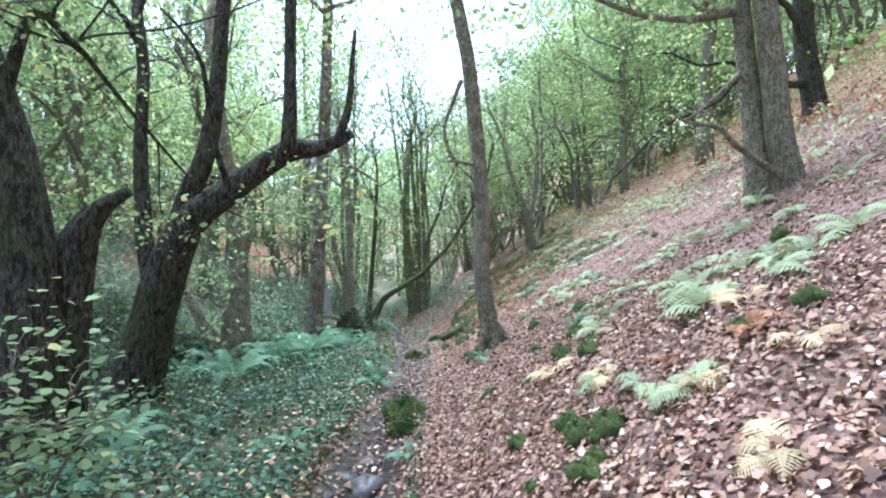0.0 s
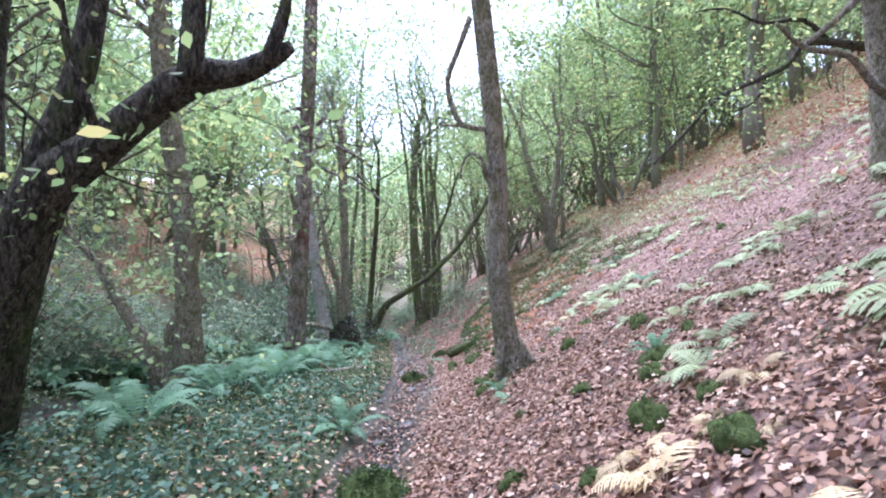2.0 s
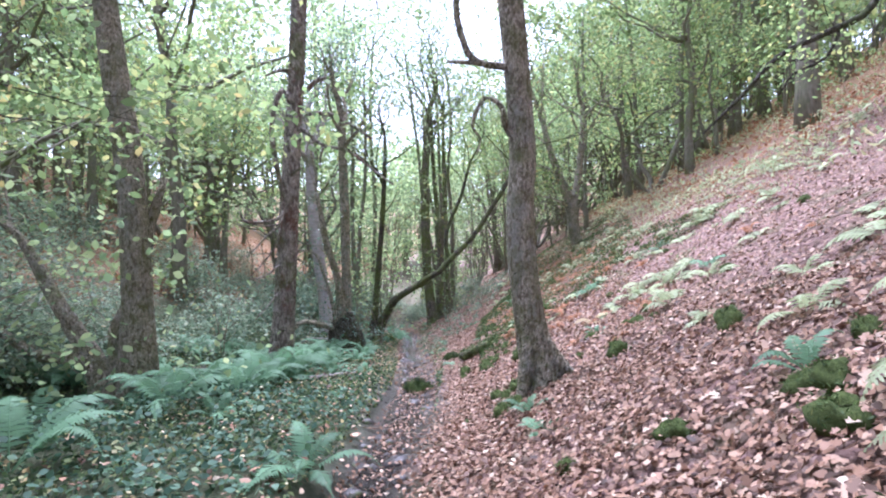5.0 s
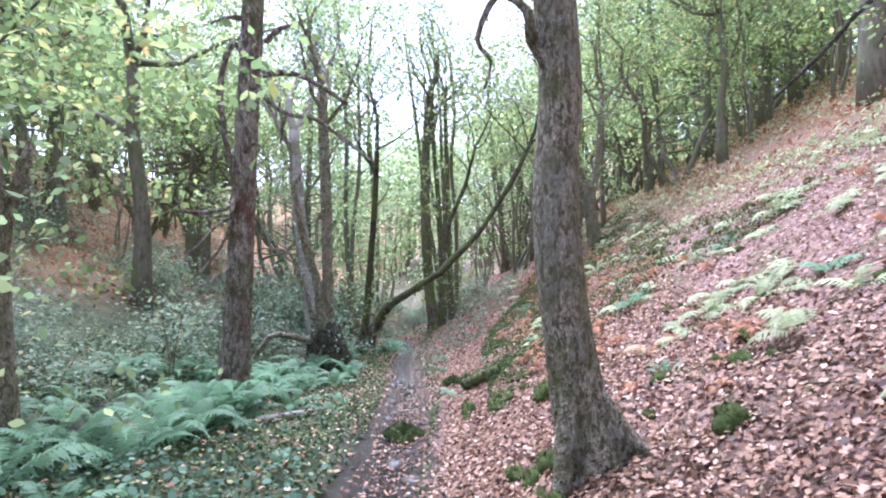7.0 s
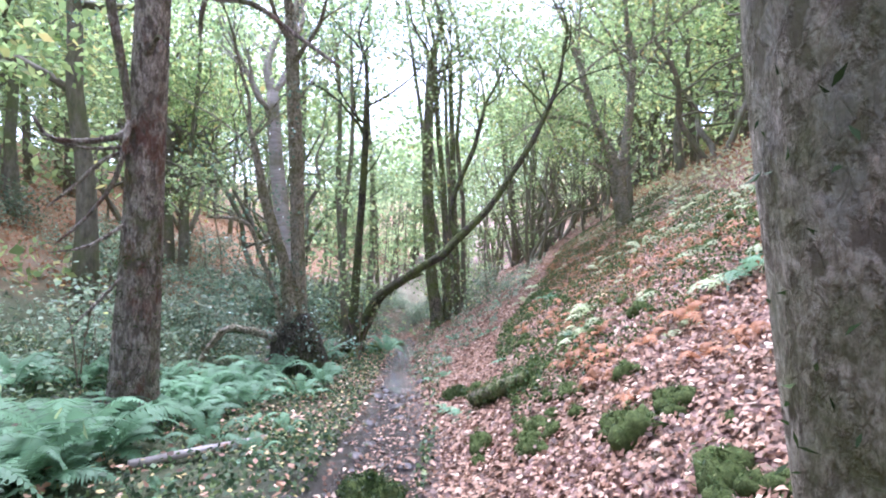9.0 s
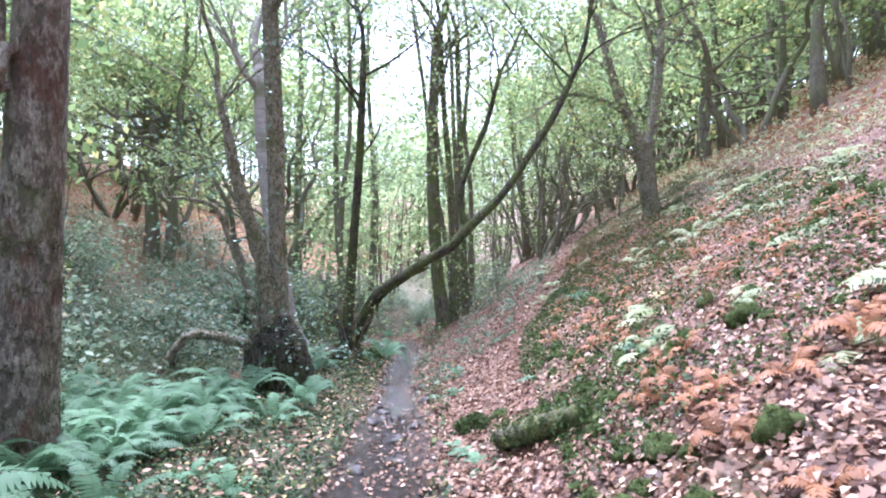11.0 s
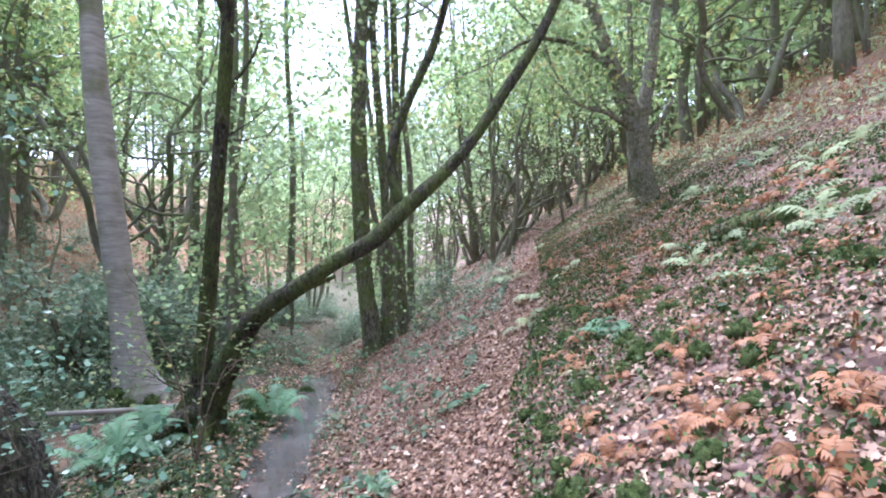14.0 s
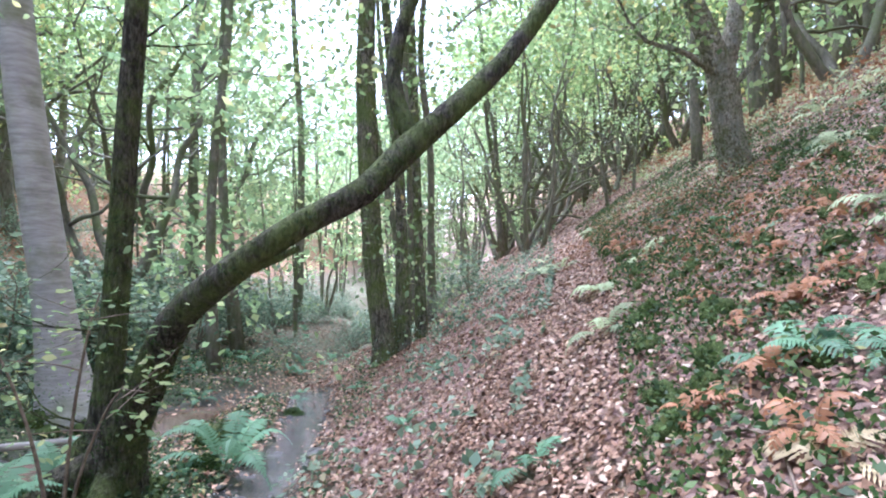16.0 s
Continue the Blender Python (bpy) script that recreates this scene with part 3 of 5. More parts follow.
tree("oak_tree", "straight oak with cracked mossy bark beside the path", "tree", [
    ("trunk", [(0.93, 9.33, -0.27, 0.308), (0.89, 9.33, -0.1, 0.233), (0.83, 9.33, 0.1, 0.186), (0.75, 9.32, 0.48, 0.155), (0.68, 9.32, 1.03, 0.145), (0.66, 9.32, 1.62, 0.138), (0.68, 9.32, 2.2, 0.131), (0.55, 9.25, 3.64, 0.126), (0.43, 9.25, 4.71, 0.121), (0.3, 9.25, 5.39, 0.116), (0.17, 9.25, 6.06, 0.107), (0.06, 9.25, 7.03, 0.097), (-0.04, 9.25, 8.29, 0.078)]),
    ("root", [(0.84, 9.27, 0.29, 0.094), (1.0, 9.22, 0.07, 0.079), (1.17, 9.17, -0.09, 0.045)]),
    ("root", [(0.73, 9.24, 0.29, 0.074), (0.7, 9.16, 0.05, 0.072), (0.64, 9.09, -0.15, 0.051)]),
    ("limb", [(0.61, 9.24, 2.93, 0.054), (0.54, 9.23, 2.95, 0.041), (0.24, 9.22, 3.0, 0.034), (0.1, 9.21, 3.17, 0.034), (0.02, 9.21, 3.58, 0.034), (0.15, 9.21, 3.95, 0.034), (0.31, 9.22, 4.39, 0.041)]),
    ("limb", [(0.27, 9.22, 2.99, 0.027), (-0.07, 9.21, 3.01, 0.014)]),
    ("limb", [(0.52, 9.19, 2.34, 0.027), (0.47, 9.08, 2.49, 0.02)]),
    ("limb", [(0.62, 9.27, 2.22, 0.048), (0.5, 9.24, 2.39, 0.034), (0.47, 9.22, 2.55, 0.027), (0.3, 9.2, 2.64, 0.023), (0.18, 9.17, 2.37, 0.017), (0.26, 9.16, 2.23, 0.01), (0.22, 9.14, 2.06, 0.007)]),
], bark_oak, 16, mossy=900, leaf=leaf_oak, leaves=4200, crown_from=(0,), reach=3.2, shoots=6, sides=20)
tree("leaning_alder", "mossy alder with one upright and one far-leaning stem", "tree", [
    ("stem", [(-2.72, 19.56, -1.58, 0.281), (-2.66, 19.56, -1.31, 0.227), (-2.6, 19.56, -1.09, 0.181), (-2.38, 19.46, -0.75, 0.133), (-2.06, 19.26, -0.24, 0.111), (-1.5, 18.89, 0.13, 0.087), (-1.13, 18.95, 0.39, 0.08), (-0.77, 19.05, 0.6, 0.085), (-0.48, 19.23, 0.92, 0.089), (0.13, 19.49, 1.53, 0.067), (0.67, 19.74, 2.34, 0.066), (1.11, 19.95, 3.07, 0.063), (1.54, 20.15, 4.0, 0.05)]),
    ("stem", [(-2.96, 19.56, -1.58, 0.227), (-2.82, 19.56, -1.26, 0.154), (-2.72, 19.56, -0.99, 0.109), (-2.64, 19.56, -0.12, 0.091), (-2.57, 19.55, 0.85, 0.081), (-2.49, 19.55, 1.82, 0.077), (-2.43, 19.55, 2.9, 0.072), (-2.39, 19.54, 3.98, 0.059)]),
    ("stem", [(-0.48, 19.28, 0.91, 0.064), (-0.62, 19.38, 1.41, 0.057), (-0.51, 19.48, 1.96, 0.053), (-0.25, 19.58, 2.58, 0.05), (-0.12, 19.68, 2.95, 0.046), (0.09, 19.78, 3.78, 0.038)]),
    ("root", [(-2.64, 19.51, -1.24, 0.135), (-2.86, 19.33, -1.33, 0.104), (-3.07, 19.16, -1.52, 0.059)]),
    ("root", [(-2.8, 19.45, -1.28, 0.12), (-3.0, 19.12, -1.42, 0.09), (-3.15, 18.8, -1.55, 0.05)]),
    ("root", [(-2.62, 19.45, -1.32, 0.11), (-2.5, 19.1, -1.5, 0.07), (-2.42, 18.85, -1.58, 0.04)]),
    ("limb", [(-1.5, 18.92, 0.1, 0.04), (-1.31, 18.9, 0.17, 0.031), (-1.12, 18.88, 0.25, 0.016)]),
    ("limb", [(-2.48, 19.55, 2.2, 0.027), (-2.18, 19.55, 2.58, 0.018), (-2.05, 19.55, 2.9, 0.013)]),
], bark_alder, 17, leaf=leaf_alder, leaves=3600, crown_from=(0, 1, 2), low=(1,), reach=2.2, spread=0.5, leaf_size=0.058, mossy=9000, moss_top=2.2)
tree("beech_tree", "tall pale-grey smooth trunk with a mossy foot", "tree", [
    ("trunk", [(-4.61, 21.88, -1.59, 0.432), (-4.69, 21.88, -1.35, 0.299), (-4.83, 21.88, -0.41, 0.212), (-5.01, 21.87, 0.85, 0.196), (-5.17, 21.86, 2.03, 0.189), (-5.29, 21.85, 3.28, 0.173), (-5.37, 21.85, 4.78, 0.149)]),
], bark_pale, 18, mossy=1200, leaf=leaf_alder, leaves=3500, crown_from=(0,), reach=3)
tree("stump_tree", "rooty mossy stool darkened for shade, with a tall trunk and crooked side stems", "tree", [
    ("stool", [(-2.87, 16.78, -1.18, 0.47), (-2.9, 16.78, -0.86, 0.42), (-2.91, 16.78, -0.57, 0.34), (-2.87, 16.78, -0.29, 0.16)]),
    ("trunk", [(-2.88, 16.78, -0.5, 0.142), (-2.86, 16.78, -0.14, 0.121), (-2.89, 16.78, 0.85, 0.107), (-2.91, 16.78, 2.07, 0.114), (-2.96, 16.77, 3.28, 0.107), (-3.0, 16.77, 4.42, 0.093)]),
    ("stem", [(-2.94, 16.68, -0.55, 0.154), (-3.02, 16.63, 0.36, 0.091), (-3.21, 16.57, 1.05, 0.083), (-3.35, 16.52, 1.6, 0.076), (-3.43, 16.47, 2.15, 0.055), (-3.53, 16.42, 2.61, 0.034)]),
    ("stem", [(-3.03, 16.57, -0.64, 0.069), (-3.17, 16.48, 0.09, 0.041), (-3.35, 16.38, 0.7, 0.034), (-3.47, 16.29, 1.07, 0.033), (-3.71, 16.19, 1.17, 0.026), (-4.02, 16.08, 1.19, 0.019)]),
    ("root", [(-3.0, 16.57, -0.71, 0.09), (-3.41, 16.47, -0.58, 0.062), (-3.92, 16.36, -0.55, 0.054), (-4.52, 16.24, -0.48, 0.034)]),
], bark_oak, 19, mossy=3500, leaf=leaf_holly, leaves=3000, crown_from=(1, 2), low=(0, 2, 3), reach=2.2, spread=0.28, leaf_size=0.055, moss_top=0.8)
tree("alder_tree", "pair of slender upright mossy alder trunks", "tree", [
    ("trunk", [(-1.4, 24.95, -1.65, 0.309), (-1.41, 24.95, -1.32, 0.22), (-1.58, 24.94, -0.11, 0.176), (-1.69, 24.93, 2.1, 0.176), (-1.7, 24.92, 3.97, 0.154), (-1.59, 24.92, 6.5, 0.132)]),
    ("trunk", [(-1.12, 25.15, -1.3, 0.157), (-1.12, 25.2, 0.44, 0.102), (-1.24, 25.24, 2.71, 0.091), (-1.43, 25.27, 4.88, 0.08), (-1.5, 25.32, 6.73, 0.069)]),
    ("trunk", [(-0.81, 25.56, -1.07, 0.117), (-0.87, 25.6, 0.79, 0.082), (-0.94, 25.64, 2.79, 0.094), (-1.0, 25.68, 4.57, 0.083), (-1.07, 25.72, 6.96, 0.071)]),
], bark_moss, 20, leaf=leaf_alder, leaves=3400, crown_from=(0, 1, 2), low=(0, 1), reach=2.8)
tree("oak_tree", "broad oak forking low on the leafy slope", "tree", [
    ("trunk", [(4.01, 23.8, 1.19, 0.314), (3.97, 23.8, 1.43, 0.246), (3.84, 23.79, 2.02, 0.205), (3.77, 23.79, 2.7, 0.218), (3.62, 23.78, 3.19, 0.177), (3.28, 23.78, 4.06, 0.136), (2.99, 23.77, 4.84, 0.116), (2.74, 23.76, 5.82, 0.095)]),
    ("limb", [(3.77, 23.79, 2.75, 0.15), (3.98, 23.82, 3.68, 0.123), (4.12, 23.85, 4.87, 0.11), (4.2, 23.88, 6.07, 0.09)]),
    ("limb", [(3.82, 23.69, 2.58, 0.054), (4.13, 23.59, 2.94, 0.047), (4.33, 23.49, 3.38, 0.026)]),
    ("limb", [(3.58, 23.69, 2.82, 0.054), (3.1, 23.54, 3.07, 0.04), (2.54, 23.4, 3.17, 0.026), (2.22, 23.26, 3.41, 0.019)]),
    ("limb", [(3.19, 23.68, 4.02, 0.067), (2.44, 23.4, 4.3, 0.052), (1.63, 23.12, 4.27, 0.032), (0.96, 22.84, 3.8, 0.018)]),
], bark_oak, 21, mossy=2600, moss_top=0.8, leaf=leaf_oak, leaves=6000, crown_from=(0, 1, 3, 4), low=(3, 4), reach=3.0)
tree("oak_tree", "pair of heavy oak trunks on the slope", "tree", [
    ("trunk", [(5.01, 7.7, 2.23, 0.278), (4.95, 7.7, 2.48, 0.218), (4.79, 7.7, 3.2, 0.182), (4.69, 7.7, 4.17, 0.169), (4.58, 7.7, 5.06, 0.157), (4.45, 7.7, 6.27, 0.133)]),
    ("trunk", [(4.7, 8.0, 2.43, 0.226), (4.66, 8.0, 2.77, 0.183), (4.59, 8.0, 3.52, 0.151), (4.49, 8.0, 4.44, 0.138), (4.41, 8.0, 5.2, 0.126), (4.32, 8.0, 6.45, 0.107)]),
    ("limb", [(4.9, 7.6, 2.48, 0.054), (4.44, 7.48, 2.68, 0.047), (3.98, 7.36, 2.93, 0.04), (3.69, 7.24, 3.14, 0.034), (3.22, 7.12, 3.17, 0.022), (2.9, 7.0, 3.34, 0.016)]),
    ("limb", [(4.41, 8.0, 5.03, 0.075), (3.56, 7.8, 4.82, 0.049), (2.76, 7.6, 4.81, 0.041), (2.14, 7.4, 4.92, 0.029)]),
    ("limb", [(4.41, 8.0, 4.11, 0.05), (3.92, 7.7, 3.69, 0.036), (3.38, 7.4, 3.29, 0.023)]),
], bark_oak, 22, leaf=leaf_oak, leaves=4500, crown_from=(0, 1, 3), low=(3,), reach=3.2)
tree("oak_tree", "single stout oak high on the slope", "tree", [
    ("trunk", [(9.61, 13.88, 4.8, 0.45), (9.6, 13.9, 5.2, 0.3), (9.3, 13.9, 7.0, 0.25), (9.2, 13.8, 9, 0.2)]),
    ("limb", [(9.4, 13.9, 6.5, 0.12), (8.6, 13.5, 7.6, 0.08), (7.4, 13.2, 8.0, 0.05)]),
    ("limb", [(9.5, 13.9, 5.75, 0.12), (8.7, 13.8, 5.72, 0.095), (7.9, 13.85, 5.85, 0.085), (7.4, 13.8, 5.75, 0.075), (7.05, 13.75, 5.3, 0.062), (6.3, 13.8, 4.95, 0.055), (5.6, 13.8, 4.6, 0.045), (4.95, 13.75, 3.9, 0.034), (4.3, 13.8, 3.25, 0.02)]),
    ("limb", [(8.0, 13.85, 5.85, 0.055), (7.3, 13.6, 6.2, 0.045), (6.4, 13.5, 6.1, 0.034), (5.7, 13.5, 6.4, 0.022), (5.0, 13.4, 6.3, 0.014)]),
    ("limb", [(6.7, 13.8, 5.1, 0.03), (6.3, 13.6, 4.5, 0.022), (5.7, 13.5, 4.2, 0.016), (5.4, 13.4, 3.8, 0.01)]),
], bark_dark, 23, leaf=leaf_oak, leaves=3500, crown_from=(0, 1), low=(3, 4), reach=3.0, leaf_size=0.09)


# ---- woods behind: a few grown kinds, each planted many times ----
def stems(seed, count, height, r, spread, lean=0.12):
    rng, out = random.Random(seed), []
    for k in range(count):
        a0 = rng.uniform(0, 6.3)
        x, y = (math.cos(a0) * spread * 0.3, math.sin(a0) * spread * 0.3) if count > 1 else (0, 0)
        dx, dy = math.cos(a0) * lean, math.sin(a0) * lean
        pts = [(x, y, -0.3, r * 1.5)]
        h = height * rng.uniform(0.8, 1.1)
        for m in range(1, 6):
            pts.append((x + dx * h * m / 5 + rng.uniform(-1, 1) * 0.12, y + dy * h * m / 5 + rng.uniform(-1, 1) * 0.12, h * m / 5, r * (1.08 - 0.11 * m)))
        out.append(("trunk" if count == 1 else "stem", pts))
    return out


def crooked(seed, height, r):
    rng = random.Random(seed)
    base = stems(seed, 1, height, r, 0, 0.08)
    for k in range(5):
        p = base[0][1][rng.choice((2, 3, 3, 4))]
        a0, pts = rng.uniform(0, 6.3), [(*p[:3], r * 0.45)]
        q = Vector(p[:3])
        for m in range(4):
            a0 += rng.uniform(-0.7, 0.7)
            q = q + Vector((math.cos(a0), math.sin(a0), rng.uniform(0.1, 0.8))) * 0.7
            pts.append((*q, r * (0.36 - 0.07 * m)))
        base.append(("limb", pts))
    return base


def coppice(seed, height, r, count):
    """Several crooked stems from one stool, each with bent side limbs."""
    rng, out = random.Random(seed), []
    for k in range(count):
        a0 = 6.28 * k / count + rng.uniform(-0.5, 0.5)
        q, pts = Vector((math.cos(a0) * r, math.sin(a0) * r, -0.3)), []
        for m in range(8):
            pts.append((*q, r * (1.25 - 0.12 * m)))
            a1 = a0 + rng.uniform(-1.5, 1.5)
            q = q + Vector((math.cos(a1) * 0.5, math.sin(a1) * 0.5, rng.uniform(0.6, 1.05))) * (height / 7.5)
        out.append(("stem", pts))
        for p in (pts[2], pts[3], pts[4], pts[5], pts[6]):
            a1, w, lp = rng.uniform(0, 6.3), Vector(p[:3]), [(*p[:3], p[3] * 0.5)]
            for m in range(5):
                a1 += rng.uniform(-0.9, 0.9)
                w = w + Vector((math.cos(a1), math.sin(a1), rng.uniform(-0.15, 0.7))) * 0.42
                lp.append((*w, p[3] * (0.5 - 0.08 * m)))
            out.append(("limb", lp))
    return out


kinds = {
    "oak": [tree("oak_tree", "woodland oak with crooked limbs and green canopy", "tree", crooked(s, 6.5, 0.125), bark_wood, s, leaf_oak, 2700, 0.15, 0.5, (0, 1, 2, 3), 3.0, 2, "woodland trees", 9, (0, 1), wiggle=0.45, joined=True) for s in (31, 32, 33)],
    "coppice": [tree("coppiced_oak", "low crooked many-stemmed oak with bare dark branches", "tree", coppice(s, 5.0, 0.062, 3 + s % 2), bark_wood, s, leaf_oak, 1600, 0.14, 0.45, (0, 6, 12), 2.2, 2, "woodland trees", 7, wiggle=0.5, joined=True) for s in (91, 92, 93)],
    "alder": [tree("alder_tree", "slender multi-stemmed alder with thin upright stems", "tree", stems(s, 3 if s == 41 else 4, 10.0, 0.06 + 0.02 * (s - 41), 1.8, 0.07 + 0.05 * (s - 41)), bark_wood, s, leaf_alder, 2400, 0.15, 0.5, (0, 1, 2), 2.6, 3, "woodland trees", 7, (0, 2), joined=True) for s in (41, 42)],
    "pole": [tree("pole_tree", "straight slim woodland tree with a high crown", "tree", stems(s, 1, 10.5, 0.085, 0, 0.04), bark_wood, s, leaf_alder, 1900, 0.17, 0.55, (0,), 3.6, 6, "woodland trees", 8, (0, 0), joined=True) for s in (51, 52)],
    "distant": [tree("distant_tree", "distant woodland tree with a full pale-green crown", "tree", crooked(s, 6.0, 0.12), bark_wood, s, leaf_alder, 1800, 0.32, 0.8, (0, 1, 2, 3, 4), 3.6, 2, "woodland trees", 6, (0,), joined=True, twigs=False) for s in (71, 72)],
    "sapling": [tree("sapling", "thin leafy understorey sapling", "tree", stems(s, 3, 2.6, 0.025, 0.8, 0.2), bark_wood, s, leaf_alder, 700, 0.12, 0.32, (0, 1, 2), 1.3, 2, "understorey saplings", 5, joined=True, twigs=False) for s in (61, 62)],
}
for protos in kinds.values():
    for ob in protos:
        ob.location = (0, -60, float(land(0, -60)) - 0.1)
used = set()


def plant(kind, x, y, scale=1.0, rng=random.Random(5)):
    k = rng.randrange(len(kinds[kind]))
    m = pose(x, y, float(land(x, y)) - 0.08, rng.uniform(-3, 3), rng.uniform(-3, 3), rng.uniform(0, 360)) @ Matrix.Diagonal((scale, scale, scale * rng.uniform(0.9, 1.15), 1))
    if (kind, k) in used:
        return copy_thing(kinds[kind][k], m)
    used.add((kind, k))
    kinds[kind][k].matrix_basis = m
    return kinds[kind][k]


for kind, x, y, s in (("oak", 8.2, 24.3, 1.1), ("pole", 5.1, 27.6, 1.0), ("oak", 7.4, 29.3, 1.2), ("pole", 8.1, 29.8, 1.3),
                      ("oak", 10.3, 30.4, 1.4), ("pole", 11.7, 36.4, 1.5), ("oak", 14.1, 39.4, 1.5), ("oak", 18.2, 42.0, 1.5), ("pole", 9.4, 28.3, 1.4), ("pole", 13.3, 32.2, 1.4), ("oak", 12.9, 34.9, 1.4), ("oak", 15.5, 33.0, 1.4),
                      ("coppice", 4.5, 41.1, 1.35), ("coppice", 7.4, 46.5, 1.4), ("coppice", 8.6, 43.7, 1.3), ("coppice", 4.4, 45.3, 1.2), ("coppice", 3.2, 36.5, 1.0), ("coppice", 2.0, 33.0, 0.8), ("coppice", 1.6, 38.5, 1.0),
                      ("coppice", 6.2, 38.0, 1.1), ("coppice", 9.8, 39.5, 1.2), ("coppice", 5.6, 50.0, 1.3), ("coppice", 2.4, 43.5, 1.1), ("coppice", 11.0, 48.0, 1.4),
                      ("pole", -4.2, 24.6, 1.0), ("pole", -4.6, 26.6, 1.2), ("pole", -5.4, 33.5, 1.5), ("coppice", -9.5, 34.0, 1.3), ("oak", -10.8, 27.0, 1.0), ("oak", -13.0, 31.0, 1.2), ("coppice", -7.6, 27.2, 1.1), ("pole", -8.2, 32.0, 1.3),
                      ("pole", -17.0, 26.3, 1.2), ("pole", -16.6, 24.9, 1.2), ("pole", -20.5, 31.2, 1.2), ("pole", -23.5, 36.5, 1.3), ("oak", -24.8, 44, 1.3), ("oak", -8.6, 19.5, 1.1), ("oak", -14.5, 24.0, 1.2),
                      ("oak", -9.2, 9.5, 1.0), ("oak", -6.9, 10.6, 0.8), ("alder", -7.2, 8.0, 0.7), ("coppice", -7.6, 6.2, 0.9), ("coppice", -10.6, 13.5, 1.0),
                      # Out-of-view trees beside and behind the start, added to shade the near ground.
                      ("oak", 3.6, -3.2, 1.3), ("oak", 8.2, 3.5, 1.3), ("pole", 1.0, -6, 1.4)):
    plant(kind, x, y, s)


def gnarled_oak(x, y):
    rng = random.Random(8)
    z = float(land(x, y))
    limbs = [("trunk", [(x, y, z - 0.3, 0.3), (x + 0.05, y, z + 1.2, 0.22), (x - 0.1, y, z + 2.6, 0.2), (x + 0.12, y, z + 3.8, 0.17), (x, y + 0.1, z + 4.8, 0.12)])]
    for k in range(16):
        a0, h = k * 2.4, z + rng.uniform(2.2, 4.7)
        q, pts = Vector((x, y, h)), [(x, y, h, 0.085)]
        for m in range(6):
            a0 += rng.uniform(-1.3, 1.3)
            q = q + Vector((math.cos(a0), math.sin(a0) * 0.7, rng.uniform(-0.5, 0.8))) * 0.52
            pts.append((*q, 0.08 - 0.011 * m))
        limbs.append(("limb", pts))
    tree("gnarled_oak", "gnarled old oak with twisted contorted branches", "tree", limbs, bark_wood, 81, leaf_oak, 2200, 0.13, 0.5, (0,), 1.6, 4)


gnarled_oak(-11.6, 27.3)
scatter = random.Random(77)
taken = []


def free(x, y, gap):
    if any((x - u) ** 2 + (y - w) ** 2 < gap * gap for u, w in taken):
        return False
    taken.append((x, y))
    return True


def clear_of_walk(x, y):
    """Keeps the trodden line, the water and the open glade over the valley floor free."""
    if y < 28 and -7.5 < x < 7 or (x + 11.6) ** 2 + (y - 27.3) ** 2 < 9 or abs(x + 0.43 * y) < 1.3 and 12 < y < 27:
        return False
    return abs(x - float(along(WET_X, y))) > 1.3


for kind, count, xr, yr, gap, size in (("oak", 26, (9, 34), (14, 70), 3.2, (1.0, 1.6)), ("coppice", 18, (6, 26), (26, 66), 2.8, (1.0, 1.5)), ("distant", 30, (22, 42), (10, 62), 3.0, (0.9, 1.4)), ("pole", 16, (8, 34), (8, 70), 2.5, (1.0, 1.6)),
                                       ("alder", 17, (-9, 6), (29, 62), 1.8, (0.8, 1.3)), ("oak", 16, (-28, -15), (4, 60), 3.2, (0.9, 1.4)), ("coppice", 10, (-24, -14), (6, 50), 2.6, (0.9, 1.4)), ("pole", 20, (-40, -13), (14, 66), 2.4, (1.0, 1.5)),
                                       ("distant", 24, (-26, 26), (58, 92), 3.6, (1.2, 1.8)), ("distant", 26, (-46, -20), (12, 70), 4, (1.0, 1.5)), ("distant", 12, (24, 44), (24, 80), 4.5, (1.2, 1.6)),
                                       ("sapling", 9, (-16, -7), (6, 32), 1.3, (0.8, 1.5)), ("sapling", 16, (-9, 4), (30, 52), 1.4, (0.9, 1.6)), ("sapling", 30, (-38, -16), (8, 52), 2, (1.5, 2.3)), ("sapling", 24, (9, 26), (20, 50), 2, (0.9, 1.6)),
                                       # Unseen oaks behind the walk, added only to hold back light from there.
                                       ("oak", 12, (-22, 24), (-24, -6), 4, (1.1, 1.5))):
    made = tries = 0
    while made < count and tries < 900:
        tries += 1
        x, y = scatter.uniform(*xr), scatter.uniform(*yr)
        if clear_of_walk(x, y) and free(x, y, gap):
            glade = y > 22 and -0.42 * (y - 5) < x < -0.17 * (y - 5)
            plant(kind, x, y, scatter.uniform(*size) * (0.75 if glade else 1.0))
            made += 1


# ---- water ----
water_mat, nt, bsdf = nodes_of("shallow_stream_water")
wave = noise_node(nt, 18, 4)
nt.links.new(ramp(nt, noise_node(nt, 2.5, 3), [(0.35, (0.022, 0.019, 0.017)), (0.7, (0.07, 0.055, 0.045))]), bsdf.inputs["Base Color"])
bsdf.inputs["Roughness"].default_value = 0.05
bsdf.inputs["Specular IOR Level"].default_value = 1.0
bumped(nt, bsdf, wave, 1.0, 0.05)


# The brown base colour paints in the reflection of brown surroundings.
brook_mat = grain_material("brook_water_painted_reflection", (0.1, 0.065, 0.045), (0.2, 0.135, 0.1), 2.0, rough=0.07, bump=0.12, depth=0.02)
brook_mat.node_tree.nodes["Principled BSDF"].inputs["Specular IOR Level"].default_value = 0.5


